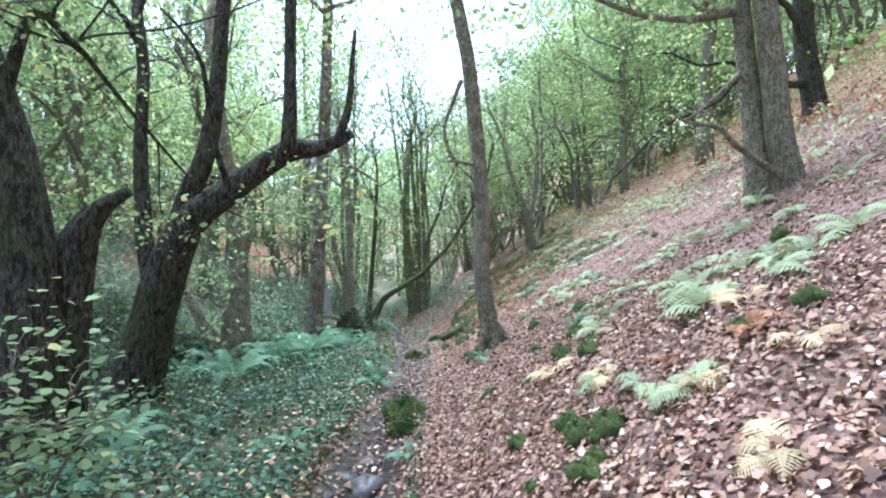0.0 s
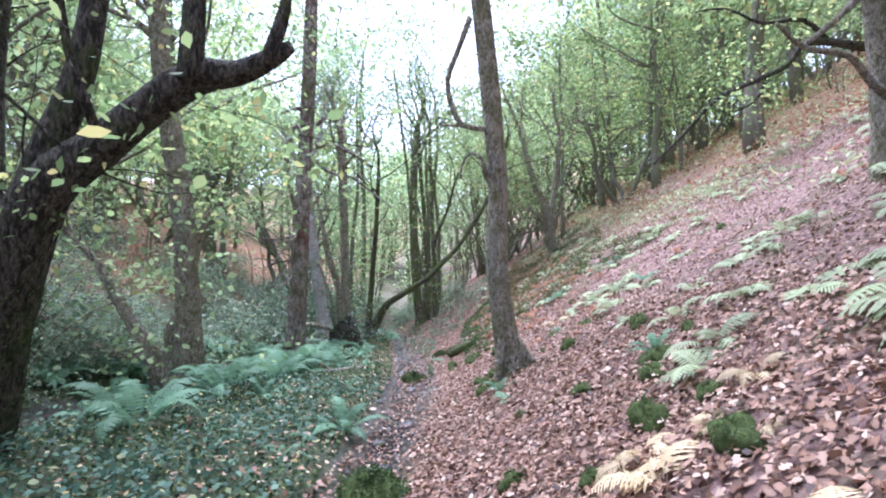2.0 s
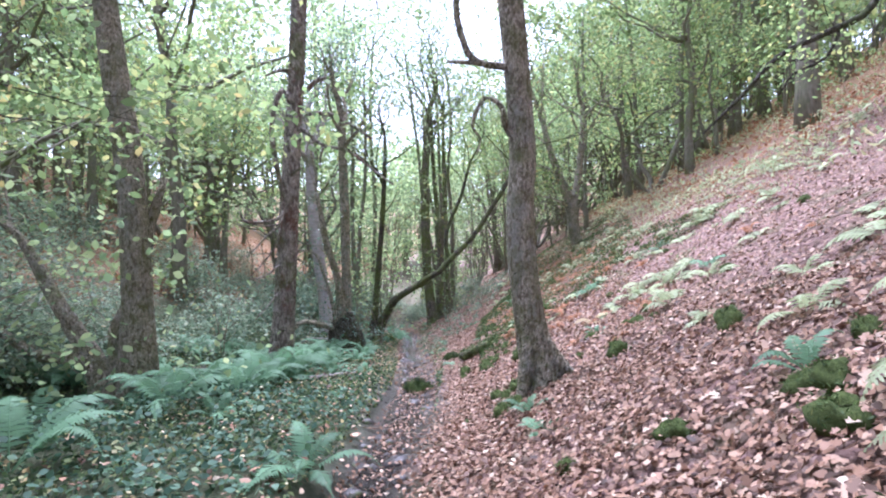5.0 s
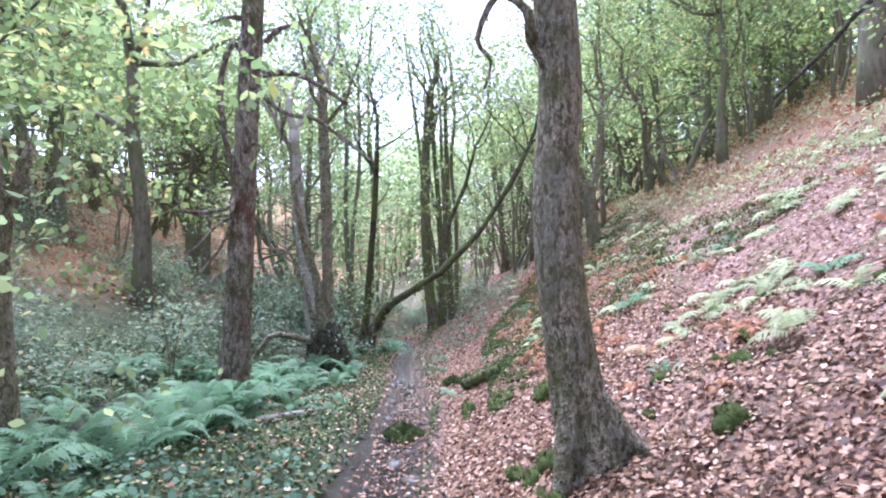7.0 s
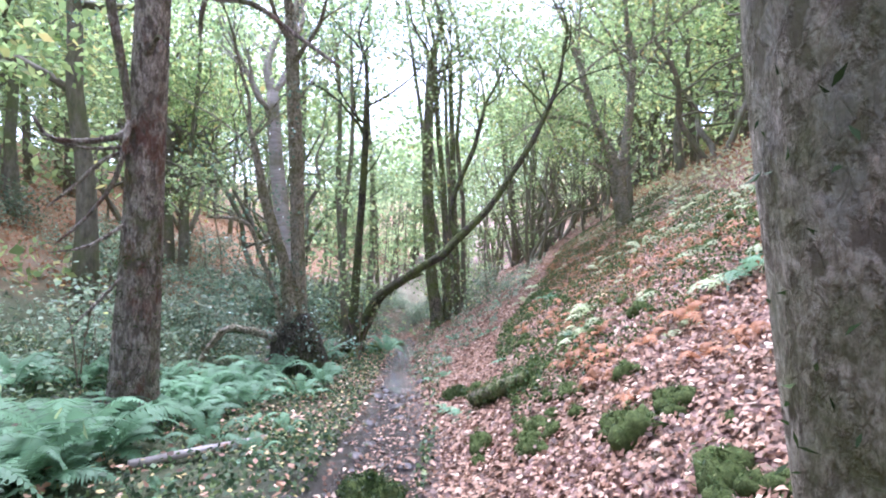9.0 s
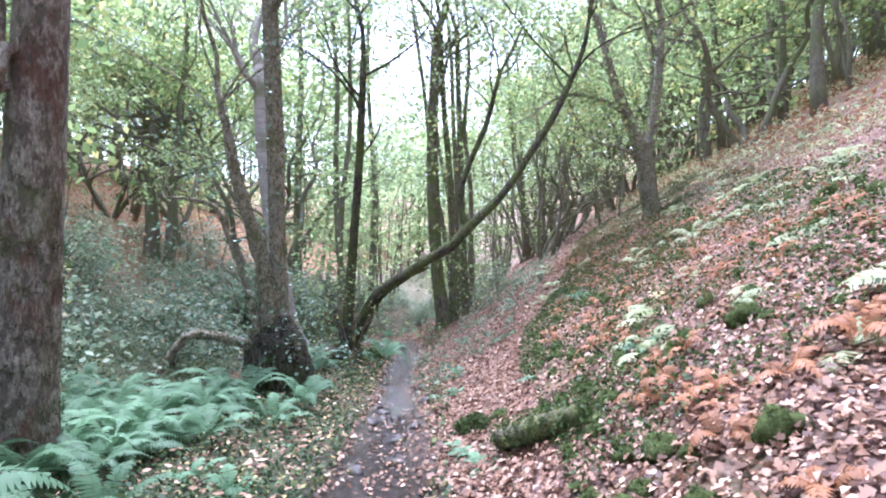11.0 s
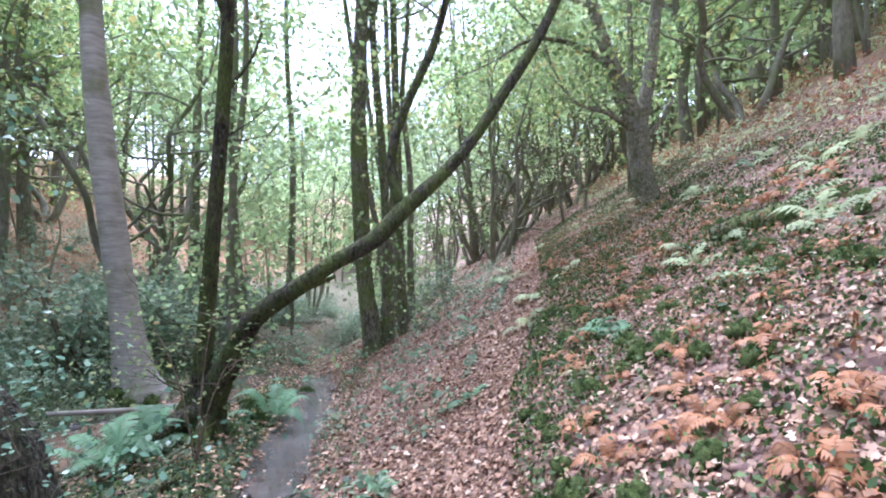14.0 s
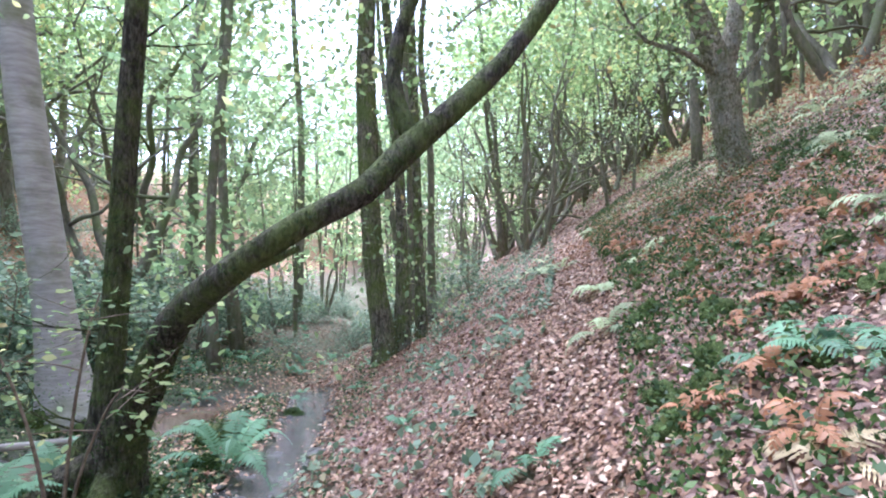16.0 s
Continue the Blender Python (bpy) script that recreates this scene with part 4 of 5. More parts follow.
def water(name, table, y0, y1, half, rise, label, material=water_mat):
    ys = np.arange(y0, y1, 0.15)
    v, f = [], []
    for n, y in enumerate(ys):
        w = half * (1 + 0.35 * math.sin(1.7 * y) + 0.3 * math.sin(4.1 * y + 1) + 0.15 * math.sin(9.7 * y)) * min(1, (y - y0) / 1.6 + 0.02, (y1 - y) / 1.6 + 0.02)
        xc = float(along(table, y))
        z = float(np.mean(land(np.full(9, xc), y + np.linspace(-0.5, 0.5, 9)))) + rise - 0.14 * max(0, 1 - (y - y0) / 1.5, 1 - (y1 - y) / 1.5)
        for k in range(5):
            v.append((xc + w * (k / 2 - 1), y, z))
        if n:
            for k in range(4):
                b = (n - 1) * 5 + k
                f.append((b, b + 1, b + 6, b + 5))
    return tagged(new(name, mesh_of(name, v, f, material)), label, "water", kind="structure")


water("water_rivulet", WET_X, 14.8, 25.0, 0.4, 0.045, "thin rivulet of water over mud")
water("water_puddle", WET_X, 10.2, 12.8, 0.09, 0.015, "shallow puddle in the muddy bed")
water("water_brook", BROOK_X, 2.0, 24.0, 0.85, 0.12, "shallow brook with a brown reflection in its colour", brook_mat)


# ---- ferns and bracken ----
def frond_mesh(rs, length, material, pairs, lobes, arch, width, droop=0.25):
    """One fern frond in one piece: a bent midrib with paired, notched leaflets growing from it."""
    rise = lambda s: np.array([s * length, 0, length * (arch * math.sin(s * 2.2) - droop * s * s)])
    v, f = [], []
    cuts = [0.0, 0.08]
    for k in range(pairs):
        cuts += [0.16 + 0.82 * (k + o) / pairs for o in (0.12, 0.8)]
    for s in cuts:
        p, half = rise(s), 0.0045 * (1.15 - s)
        v += [tuple(p + (0, half, 0)), tuple(p + (0, 0, half)), tuple(p - (0, half, 0))]
    for k in range(len(cuts) - 1):
        f += [(3 * k, 3 * k + 3, 3 * k + 4, 3 * k + 1), (3 * k + 1, 3 * k + 4, 3 * k + 5, 3 * k + 2)]
    for k in range(pairs):
        s0, s1 = cuts[2 + 2 * k], cuts[3 + 2 * k]
        s = (s0 + s1) / 2
        p, t = rise(s), rise(s + 0.02) - rise(s)
        t /= np.linalg.norm(t)
        size = length * width * (math.sin(math.pi * min(1, (s + 0.12)) ** 1.1) * 0.85 + 0.12) * (1 - 0.55 * max(0, s - 0.5))
        wide = length * 0.68 / pairs
        for side, edge in ((1, 0), (-1, 2)):
            out = np.array([0, side, 0]) * 0.92 + t * 0.35 + np.array([0, 0, -0.18 + rs.uniform(-0.14, 0.14)])
            out *= rs.uniform(0.86, 1.08) / np.linalg.norm(out)
            fore, aft = [], []
            for m in range(lobes):
                u, n = (m + 0.55) / (lobes + 0.4), (m + 1) / (lobes + 0.4)
                sag = np.array([0, 0, -0.12 * size * u * u])
                fore.append(p + out * size * u + t * wide * (1.1 - 0.8 * u) + sag)
                aft.append(p + out * size * u - t * wide * (1.0 - 0.8 * u) + sag)
                if m < lobes - 1:
                    fore.append(p + out * size * n + t * wide * 0.35 + sag)
                    aft.append(p + out * size * n - t * wide * 0.3 + sag)
            ring = fore + [p + out * size + np.array([0, 0, -0.12 * size])] + aft[::-1]
            b = len(v)
            v += [tuple(q) for q in ring]
            face = [3 * (3 + 2 * k) + edge] + list(range(b, b + len(ring))) + [3 * (2 + 2 * k) + edge]
            f.append(tuple(face if side > 0 else face[::-1]))
    return mesh_of("frond", v, f, material, False)


def fern(name, label, category, group, material, seed, fronds, length, pairs=16, lobes=5, arch=0.42, width=0.24, fan=360, droop=0.25):
    rng, rs = random.Random(seed), np.random.RandomState(seed)
    shapes = [frond_mesh(rs, length * k, material, pairs, lobes, arch * k2, width, droop) for k, k2 in ((1, 1), (0.8, 1.15), (0.92, 0.8))]
    empty = tagged(new(name), label, category, group)
    for n in range(fronds):
        ob = part("frond", shapes[n % 3], empty)
        ob.rotation_euler = (radians(rng.uniform(-12, 12)), radians(rng.uniform(-22, 8)), radians(fan * n / fronds + rng.uniform(-18, 18)))
    return empty


FERNS = "green ferns on the valley floor"
BRACKEN = "bracken on the slope"
fern_kinds = {
    "green": [fern("fern", "lush blue-green fern with arching fronds", "fern", FERNS, leaf_fern, s, 8, 0.66, 24, 1, 0.55, 0.21) for s in (1, 2)],
    "small": [fern("fern", "small green fern low among the herbs", "fern", FERNS, leaf_fern, s, 6, 0.36, 13, 1, 0.5, 0.24) for s in (3, 4)],
    "pale": [fern("bracken_frond", "pale grey-green bracken spread flat over fallen leaves", "bracken", BRACKEN, leaf_fern_pale, s, 4, 0.66, 16, 2, 0.42, 0.34, 200, 0.3) for s in (5, 6)],
    "teal": [fern("bracken_frond", "fresh green bracken over fallen leaves", "bracken", BRACKEN, leaf_fern, s, 4, 0.56, 16, 2, 0.42, 0.32, 220, 0.32) for s in (11, 12)],
    "cream": [fern("withered_bracken", "withered cream-yellow bracken lying on leaf litter", "bracken", BRACKEN, leaf_fern_cream, s, 4, 0.46, 18, 3, 0.40, 0.36, 220, 0.5) for s in (7, 8)],
    "rust": [fern("dead_bracken", "curled rust-brown dead bracken", "bracken", BRACKEN, leaf_fern_rust, s, 4, 0.4, 13, 1, 0.6, 0.26, 330, 0.75) for s in (9, 10)],
}
first_use = set()


def put(kinds_of, kind, x, y, scale, turn, sink=0.02, slope=0.7, rng=random.Random(9)):
    k = rng.randrange(len(kinds_of[kind]))
    e = 0.15
    gx0, gy0 = (float(land(x + e, y)) - float(land(x - e, y))) / (2 * e), (float(land(x, y + e)) - float(land(x, y - e))) / (2 * e)
    tilt = Euler((math.atan(gy0) * slope, -math.atan(gx0) * slope, 0)).to_matrix().to_4x4()
    m = Matrix.Translation((x, y, float(land(x, y)) - sink)) @ tilt @ pose(0, 0, 0, 0, 0, turn) @ Matrix.Diagonal((scale, scale, scale * rng.uniform(0.85, 1.15), 1))
    ob = kinds_of[kind][k]
    if (id(kinds_of), kind, k) in first_use:
        return copy_thing(ob, m)
    first_use.add((id(kinds_of), kind, k))
    ob.matrix_basis = m
    return ob


spots = random.Random(3)
CREAM = [(0.95, 4.69), (1.26, 4.28), (0.91, 4.3), (1.26, 2.64), (1.15, 1.78), (1.59, 4.9), (1.76, 11.03), (1.64, 15.3), (0.85, 17.26), (1.16, 4.52)]
PALE = [(2.11, 4.52), (2.54, 3.7), (2.48, 4.34), (1.56, 5.36), (2.97, 10.47), (2.68, 10.77), (2.28, 6.31), (2.08, 7.06), (2.01, 11.07), (2.03, 12.59), (2.55, 11.5), (2.75, 10.61), (3.34, 15.3), (3.89, 12.91), (3.26, 12.85), (1.04, 13.82), (1.51, 12.4), (1.9, 12.57), (2.86, 16.92), (1.07, 13.96), (1.51, 13.6), (2.92, 16.35), (2.3, 14.21), (1.08, 14.04), (4.6, 21.46), (2.96, 15.82), (0.17, 18.45), (1.11, 18.01), (1.19, 17.75), (1.18, 17.9), (1.31, 17.56), (4.58, 21.0), (1.91, 15.31), (4.72, 24.91)]
GREEN = [(-2.56, 11.98), (-2.6, 3.98), (-2.81, 4.6), (-0.96, 7.51), (-3.16, 14.56), (-4.15, 14.47), (-2.81, 9.03), (-2.89, 7.32), (-3.7, 7.92), (-2.61, 10.71), (-2.54, 10.05), (-2.63, 12.13), (-2.53, 14.28), (-2.92, 13.67), (-2.62, 11.33), (-2.75, 11.84), (-5.47, 14.49), (-3.02, 14.04), (-3.02, 15.29), (-4.02, 15.15), (-2.86, 13.63), (-4.09, 15.97), (-3.35, 14.51), (-3.2, 15.47), (-3.14, 13.49), (-3.73, 21.02), (-3.51, 20.09), (-3.05, 15.96), (-3.19, 18.76), (-3.06, 19.2), (-3.14, 19.44), (-3.08, 18.86), (-2.14, 20.25)]
for x, y in CREAM:
    put(fern_kinds, "cream", x, y, spots.uniform(0.55, 0.75) if 4.2 < y < 5 else spots.uniform(0.75, 1.0), spots.uniform(0, 360))
RUSTY = [(0.88, 14.76), (1.06, 12.68), (1.29, 12.44), (0.8, 12.96), (1.41, 11.75), (1.64, 11.74), (0.97, 16.81), (1.03, 12.22), (1.07, 14.61), (1.08, 14.12), (1.06, 15.18), (1.84, 13.59), (0.94, 13.31), (1.05, 15.97), (0.84, 17.92), (1.03, 17.83), (1.28, 18.53), (1.96, 22.76), (2.34, 25.65), (1.93, 21.22), (0.76, 17.94), (1.06, 14.27), (0.99, 14.66), (1.12, 16.32), (1.31, 15.99), (1.64, 11.63), (1.71, 10.91), (1.08, 15.34), (0.98, 15.02), (0.91, 15.91), (0.96, 13.03), (0.96, 12.73)]
for x, y in RUSTY:
    put(fern_kinds, "rust", x, y, spots.uniform(0.55, 0.85), spots.uniform(0, 360))
for n, (x, y) in enumerate(PALE):
    put(fern_kinds, "teal" if y > 17 and x < 2 or n % 5 == 4 else "pale", x, y, spots.uniform(0.6, 0.9), spots.uniform(0, 360))
for x, y in GREEN:
    put(fern_kinds, "green", x, y, spots.uniform(0.75, 1.2), spots.uniform(0, 360), slope=0.3)
for x, y in ((-0.25, 4.35), (-1.5, 12.1), (-1.45, 10.4), (-1.6, 9.3), (-0.18, 13.75), (-0.3, 13.95), (-0.12, 13.5)):
    put(fern_kinds, "small", x, y, 0.8, spots.uniform(0, 360), slope=0.3)
for _ in range(66):
    y = spots.uniform(8, 17)
    put(fern_kinds, "green", spots.uniform(-5.6, -2.0), y, spots.uniform(0.6, 1.0), spots.uniform(0, 360), slope=0.3)
for _ in range(60):
    y = spots.uniform(2, 30)
    x = float(along(WET_X, y)) + spots.choice((-1, -1, -1, 1)) * spots.uniform(0.45, 2.6)
    if abs(x - float(along(PATH_X, y))) > 0.35 and abs(x - float(along(BROOK_X, y))) > 0.5:
        put(fern_kinds, "small", x, y, spots.uniform(0.6, 1.1), spots.uniform(0, 360), slope=0.3)
for _ in range(26):
    y = spots.uniform(22.5, 33)
    put(fern_kinds, "small", float(along(WET_X, y)) + spots.uniform(-2.4, 1.6), y, spots.uniform(0.8, 1.3), spots.uniform(0, 360), slope=0.3)
for _ in range(90):
    y = 5 + 22 * spots.random() ** 0.8
    x = float(along(TOE_X, y)) + 1.7 + 6 * spots.random()
    put(fern_kinds, "pale", x, y, spots.uniform(0.55, 1.0), spots.uniform(0, 360))
for _ in range(90):
    y = 8 + 22 * spots.random()
    x = float(along(PATH_X, y)) + 0.7 + 8 * spots.random() ** 1.5
    put(fern_kinds, "rust", x, y, spots.uniform(0.5, 1.0), spots.uniform(0, 360))
for _ in range(80):
    y = spots.uniform(12.5, 24)
    put(fern_kinds, "rust", float(along(PATH_X, y)) + 0.5 + 2.6 * spots.random(), y, spots.uniform(0.5, 0.9), spots.uniform(0, 360))
for _ in range(40):
    y = spots.uniform(6, 42)
    put(fern_kinds, spots.choice(("pale", "rust", "rust")), spots.uniform(6, 18), y, spots.uniform(0.9, 1.5), spots.uniform(0, 360))
for _ in range(24):
    put(fern_kinds, "rust", spots.uniform(-20, -9), spots.uniform(16, 45), spots.uniform(1.2, 2.2), spots.uniform(0, 360))


# ---- moss, stones, logs ----
def blob(v, f, rs, sx, sy, sz, rough, rings=7, segs=12, low=-0.3):
    """An uneven rounded lump."""
    b, ph = len(v), rs.uniform(0, 6.3, 6)
    for r in range(rings + 1):
        th = math.pi * r / rings
        for s in range(segs):
            an = 2 * math.pi * s / segs
            q = 1 + rough * (math.sin(2 * an + ph[0] + 2 * th) + math.sin(3 * an + ph[1] - 3 * th) + 0.5 * math.sin(5 * an + ph[2] + 4 * th)) + rs.uniform(-1, 1) * rough * 0.35
            v.append((sx * q * math.sin(th) * math.cos(an), sy * q * math.sin(th) * math.sin(an), max(sz * q * math.cos(th), low * sz)))
    for r in range(rings):
        for s in range(segs):
            a0, a1 = b + r * segs + s, b + r * segs + (s + 1) % segs
            f.append((a0, a0 + segs, a1 + segs, a1))


def moss_clump(seed, size):
    rs = np.random.RandomState(seed)
    empty = tagged(new("moss_clump"), "dark green tufted moss cushion among fallen leaves", "moss", "moss clumps on the slope")
    v, f = [], []
    blob(v, f, rs, size, size * 0.75, size * 0.72, 0.16)
    part("cushion", mesh_of("cushion", v, f, moss_mat), empty)
    V0 = np.array(v)
    C = V0[rs.randint(0, len(V0), 520)] * rs.uniform(0.95, 1.12, (520, 1)) + rs.normal(size=(520, 3)) * size * 0.12
    C = C[C[:, 2] > -0.01]
    tagged(part("moss_fuzz", leaf_mesh("moss_fuzz", rs, C, 0.036, moss_blade, 0.1, 4, 0.2), empty), kind="stuff")
    return empty


moss_kinds = {"moss": [moss_clump(s, 0.17) for s in (1, 2, 3)]}
MOSSES = [(0.87, 11.2), (1.11, 11.26), (0.06, 12.14), (0.38, 11.83), (1.01, 10.51), (0.68, 11.91), (1.05, 11.34), (0.72, 12.46), (0.76, 4.74), (1.4, 4.97), (1.09, 6.38), (1.14, 4.22), (1.13, 5.06), (2.02, 7.84), (0.62, 13.74), (0.66, 13.29), (1.14, 13.51), (0.74, 14.31), (0.55, 15.27), (0.31, 13.77), (0.0, 14.4), (0.93, 18.93), (0.9, 18.14), (1.08, 19.55), (1.65, 19.96), (1.43, 18.41), (1.28, 18.83), (1.97, 18.86), (0.72, 3.02), (0.47, 3.32), (1.84, 2.68), (0.85, 2.74), (1.52, 10.03), (1.53, 8.93), (0.82, 11.47), (0.07, 12.45), (0.39, 11.95), (0.79, 16.92), (1.23, 16.8), (1.3, 16.52), (1.61, 17.59)]
for x, y in MOSSES:
    put(moss_kinds, "moss", x, y, spots.uniform(0.55, 0.95), spots.uniform(0, 360), -0.02)
for _ in range(85):
    y = 1.5 + 22 * spots.random() ** 0.7
    x = float(along(PATH_X, y)) + 0.35 + 4.5 * spots.random() ** 1.7
    put(moss_kinds, "moss", x, y, spots.uniform(0.35, 0.75), spots.uniform(0, 360), -0.01)


for _ in range(130):
    y = spots.uniform(13.5, 25)
    x = float(along(PATH_X, y)) + 0.4 + 3 * spots.random() ** 1.3
    put(moss_kinds, "moss", x, y, spots.uniform(0.35, 0.75), spots.uniform(0, 360), -0.01)


for _ in range(46):
    y = spots.uniform(11.5, 25)
    put(moss_kinds, "moss", float(along(PATH_X, y)) + 0.5 + abs(spots.gauss(0, 0.16)), y, spots.uniform(0.4, 0.75), spots.uniform(0, 360), -0.015)
for x, y in ((-2.95, 19.2), (-2.6, 19.15), (-3.15, 19.45), (-2.3, 19.4), (-3.05, 19.0), (-2.45, 19.75), (-4.3, 21.6), (-4.75, 21.5), (-4.5, 21.35)):
    put(moss_kinds, "moss", x, y, spots.uniform(0.7, 1.1), spots.uniform(0, 360), -0.02)


# ---- drifts of bracken and moss on the slope beside the path ----
for x0, y0, kind, count, wide, size in ((1.2, 3.0, "cream", 4, 0.4, 0.9), (1.0, 3.2, "pale", 3, 0.35, 0.7), (1.7, 2.6, "rust", 4, 0.5, 0.8), (2.5, 3.9, "pale", 6, 0.5, 1.1), (1.8, 2.3, "cream", 3, 0.45, 0.9), (2.9, 5.6, "pale", 6, 0.7, 0.85), (3.2, 8.2, "pale", 6, 0.8, 0.8),
                                        (2.2, 10.4, "rust", 6, 0.7, 0.7), (3.4, 11.6, "pale", 8, 0.9, 0.8), (4.6, 13.2, "pale", 8, 1.0, 0.9), (2.7, 14.2, "rust", 7, 0.8, 0.8), (4.3, 17.0, "rust", 8, 1.0, 0.9),
                                        (3.6, 19.0, "pale", 6, 0.8, 0.9), (2.6, 18.6, "rust", 7, 0.6, 0.7), (5.4, 20.5, "rust", 8, 1.1, 1.0), (3.0, 21.5, "teal", 4, 0.7, 0.8), (1.2, 9.4, "rust", 4, 0.3, 0.6)):
    for _ in range(count):
        put(fern_kinds, kind, x0 + spots.gauss(0, wide), y0 + spots.gauss(0, wide), size * spots.uniform(0.7, 1.1), spots.uniform(0, 360))
for x0, y0, count, wide in ((0.55, 9.2, 7, 0.25), (1.0, 10.2, 6, 0.3), (1.7, 9.6, 6, 0.35), (0.75, 12.2, 6, 0.3), (1.3, 13.4, 6, 0.35), (1.5, 16.2, 8, 0.5), (2.4, 17.4, 8, 0.5), (3.2, 18.6, 8, 0.6), (2.2, 19.8, 9, 0.5), (3.1, 20.8, 9, 0.7), (2.3, 22.2, 8, 0.5), (0.7, 2.7, 4, 0.2), (1.0, 6.4, 4, 0.3)):
    for _ in range(count):
        put(moss_kinds, "moss", x0 + spots.gauss(0, wide), y0 + spots.gauss(0, wide), spots.uniform(0.38, 0.8), spots.uniform(0, 360), -0.015)


def stone(seed):
    rs = np.random.RandomState(seed)
    v, f = [], []
    blob(v, f, rs, 0.1, 0.075, 0.05, 0.13, 6, 9, -0.8)
    return tagged(new("stone", mesh_of("stone", v, f, stone_mat)), "flat wet grey stone in the muddy bed", "stone", "stones in the bed")


stone_kinds = {"stone": [stone(s) for s in range(5)]}
for _ in range(230):
    y = spots.uniform(2.2, 22)
    x = float(along(WET_X, y)) + spots.gauss(0, 0.19)
    put(stone_kinds, "stone", x, y, 0.3 + 0.95 * spots.random() ** 2, spots.uniform(0, 360), 0.0)
for x, y, size in ((-0.55, 3.95, 1.9), (-0.8, 3.75, 1.5), (-0.4, 4.5, 1.4), (-0.62, 4.3, 1.2), (-0.48, 6.6, 1.2), (-0.6, 7.4, 1.3)):
    put(stone_kinds, "stone", x, y, size, spots.uniform(0, 360), -0.02)
for _ in range(45):
    y = spots.uniform(14.5, 24)
    put(stone_kinds, "stone", float(along(WET_X, y)) + spots.gauss(0, 0.3), y, 0.3 + 0.5 * spots.random() ** 2, spots.uniform(0, 360), -0.03)
for _ in range(35):
    y = spots.uniform(9, 24)
    put(stone_kinds, "stone", float(along(BROOK_X, y)) + spots.gauss(0, 0.35), y, spots.uniform(0.6, 1.6), spots.uniform(0, 360), -0.02)


def mossy_rock(x, y, size, seed, label):
    rs = np.random.RandomState(seed)
    empty = tagged(new("mossy_rock"), label, "rock")
    empty.location = (x, y, float(land(x, y)))
    v, f = [], []
    blob(v, f, rs, size, size * 0.8, size * 0.72, 0.09, 9, 16)
    part("rock", mesh_of("rock", v, f, moss_mat), empty)
    V0 = np.array(v)
    V0 = V0[V0[:, 2] > size * 0.12]
    C = V0[rs.randint(0, len(V0), 2200)] * rs.uniform(0.97, 1.1, (2200, 1)) + rs.normal(size=(2200, 3)) * size * 0.07
    tagged(part("moss", leaf_mesh("moss", rs, C, 0.04, moss_blade, 0.1, 4, 0.22), empty, "shaggy green moss"), kind="stuff")


mossy_rock(-0.42, 5.95, 0.28, 5, "boulder wrapped in shaggy green moss beside the bed")
mossy_rock(-0.36, 5.2, 0.15, 6, "small mossy stone beside the muddy bed")
mossy_rock(-0.62, 11.75, 0.21, 7, "pale rock with a mossy cap in the bed")
mossy_rock(-2.6, 21.0, 0.16, 9, "mossy stone between brook and rivulet")
mossy_rock(-2.3, 20.2, 0.13, 10, "mossy stone on the wet bank")
mossy_rock(-2.15, 22.2, 0.12, 11, "small mossy stone in the shallows")
mossy_rock(-0.2, 14.35, 0.15, 8, "moss-covered stone beside the path")


def log(label, pts, seed, mossy=0.0, bark=bark_moss):
    rng, rs = random.Random(seed), np.random.RandomState(seed)
    x0, y0 = pts[0][0], pts[0][1]
    z0 = float(land(x0, y0))
    empty = tagged(new("fallen_branch"), label, "branch")
    empty.location = (x0, y0, z0)
    P = [(x - x0, y - y0, float(land(x, y)) - z0 + r * 0.7 + up, r) for x, y, up, r in pts]
    v, f = [], []
    tube(v, f, P, 10, 0.1, rng)
    part("wood", mesh_of("wood", v, f, bark), empty)
    if mossy:
        V0 = np.array(v)
        C = V0[rs.randint(0, len(V0), 1500)] + rs.normal(size=(1500, 3)) * 0.02 + np.array([0, 0, 0.012])
        tagged(part("moss", leaf_mesh("moss", rs, C, 0.04, moss_blade, 0.1, 4, 0.25), empty, "bright green moss"), kind="stuff")


log("short thick log wholly covered in green moss", [(-0.02, 13.6, 0.05, 0.075), (0.22, 13.42, 0.06, 0.085), (0.5, 13.18, 0.05, 0.065)], 1, 1.0)
log("fallen dead branch lying across herbs", [(-2.25, 11.8, 0.04, 0.03), (-1.95, 12.2, 0.05, 0.028), (-1.6, 12.7, 0.03, 0.02)], 2, 0, bark_pale)
log("dark fallen branch beside the brook", [(-2.9, 16.8, 0.0, 0.05), (-2.55, 17.4, 0.03, 0.05), (-2.3, 18.0, 0.02, 0.045), (-1.95, 18.7, 0, 0.03)], 3, 0, bark_moss)
log("dark rotten branch half buried in leaves", [(1.05, 13.65, 0.0, 0.016), (1.25, 13.5, 0.02, 0.02), (1.5, 13.35, 0.01, 0.016)], 4, 0, bark_moss)
log("mossy rotten log on the slope", [(2.5, 18.6, 0, 0.09), (2.6, 18.25, 0.02, 0.1), (2.75, 17.85, 0, 0.085)], 5, 1.0)
log("pale bare branch over the brook", [(-4.9, 20.3, 0.1, 0.03), (-4.3, 20.9, 0.12, 0.035), (-3.8, 21.6, 0.1, 0.03)], 6, 0, bark_pale)
log("mossy dead wood in the bed", [(-3.0, 21.6, 0, 0.05), (-2.6, 21.3, 0.02, 0.06), (-2.2, 21.2, 0, 0.05)], 7, 1.0)
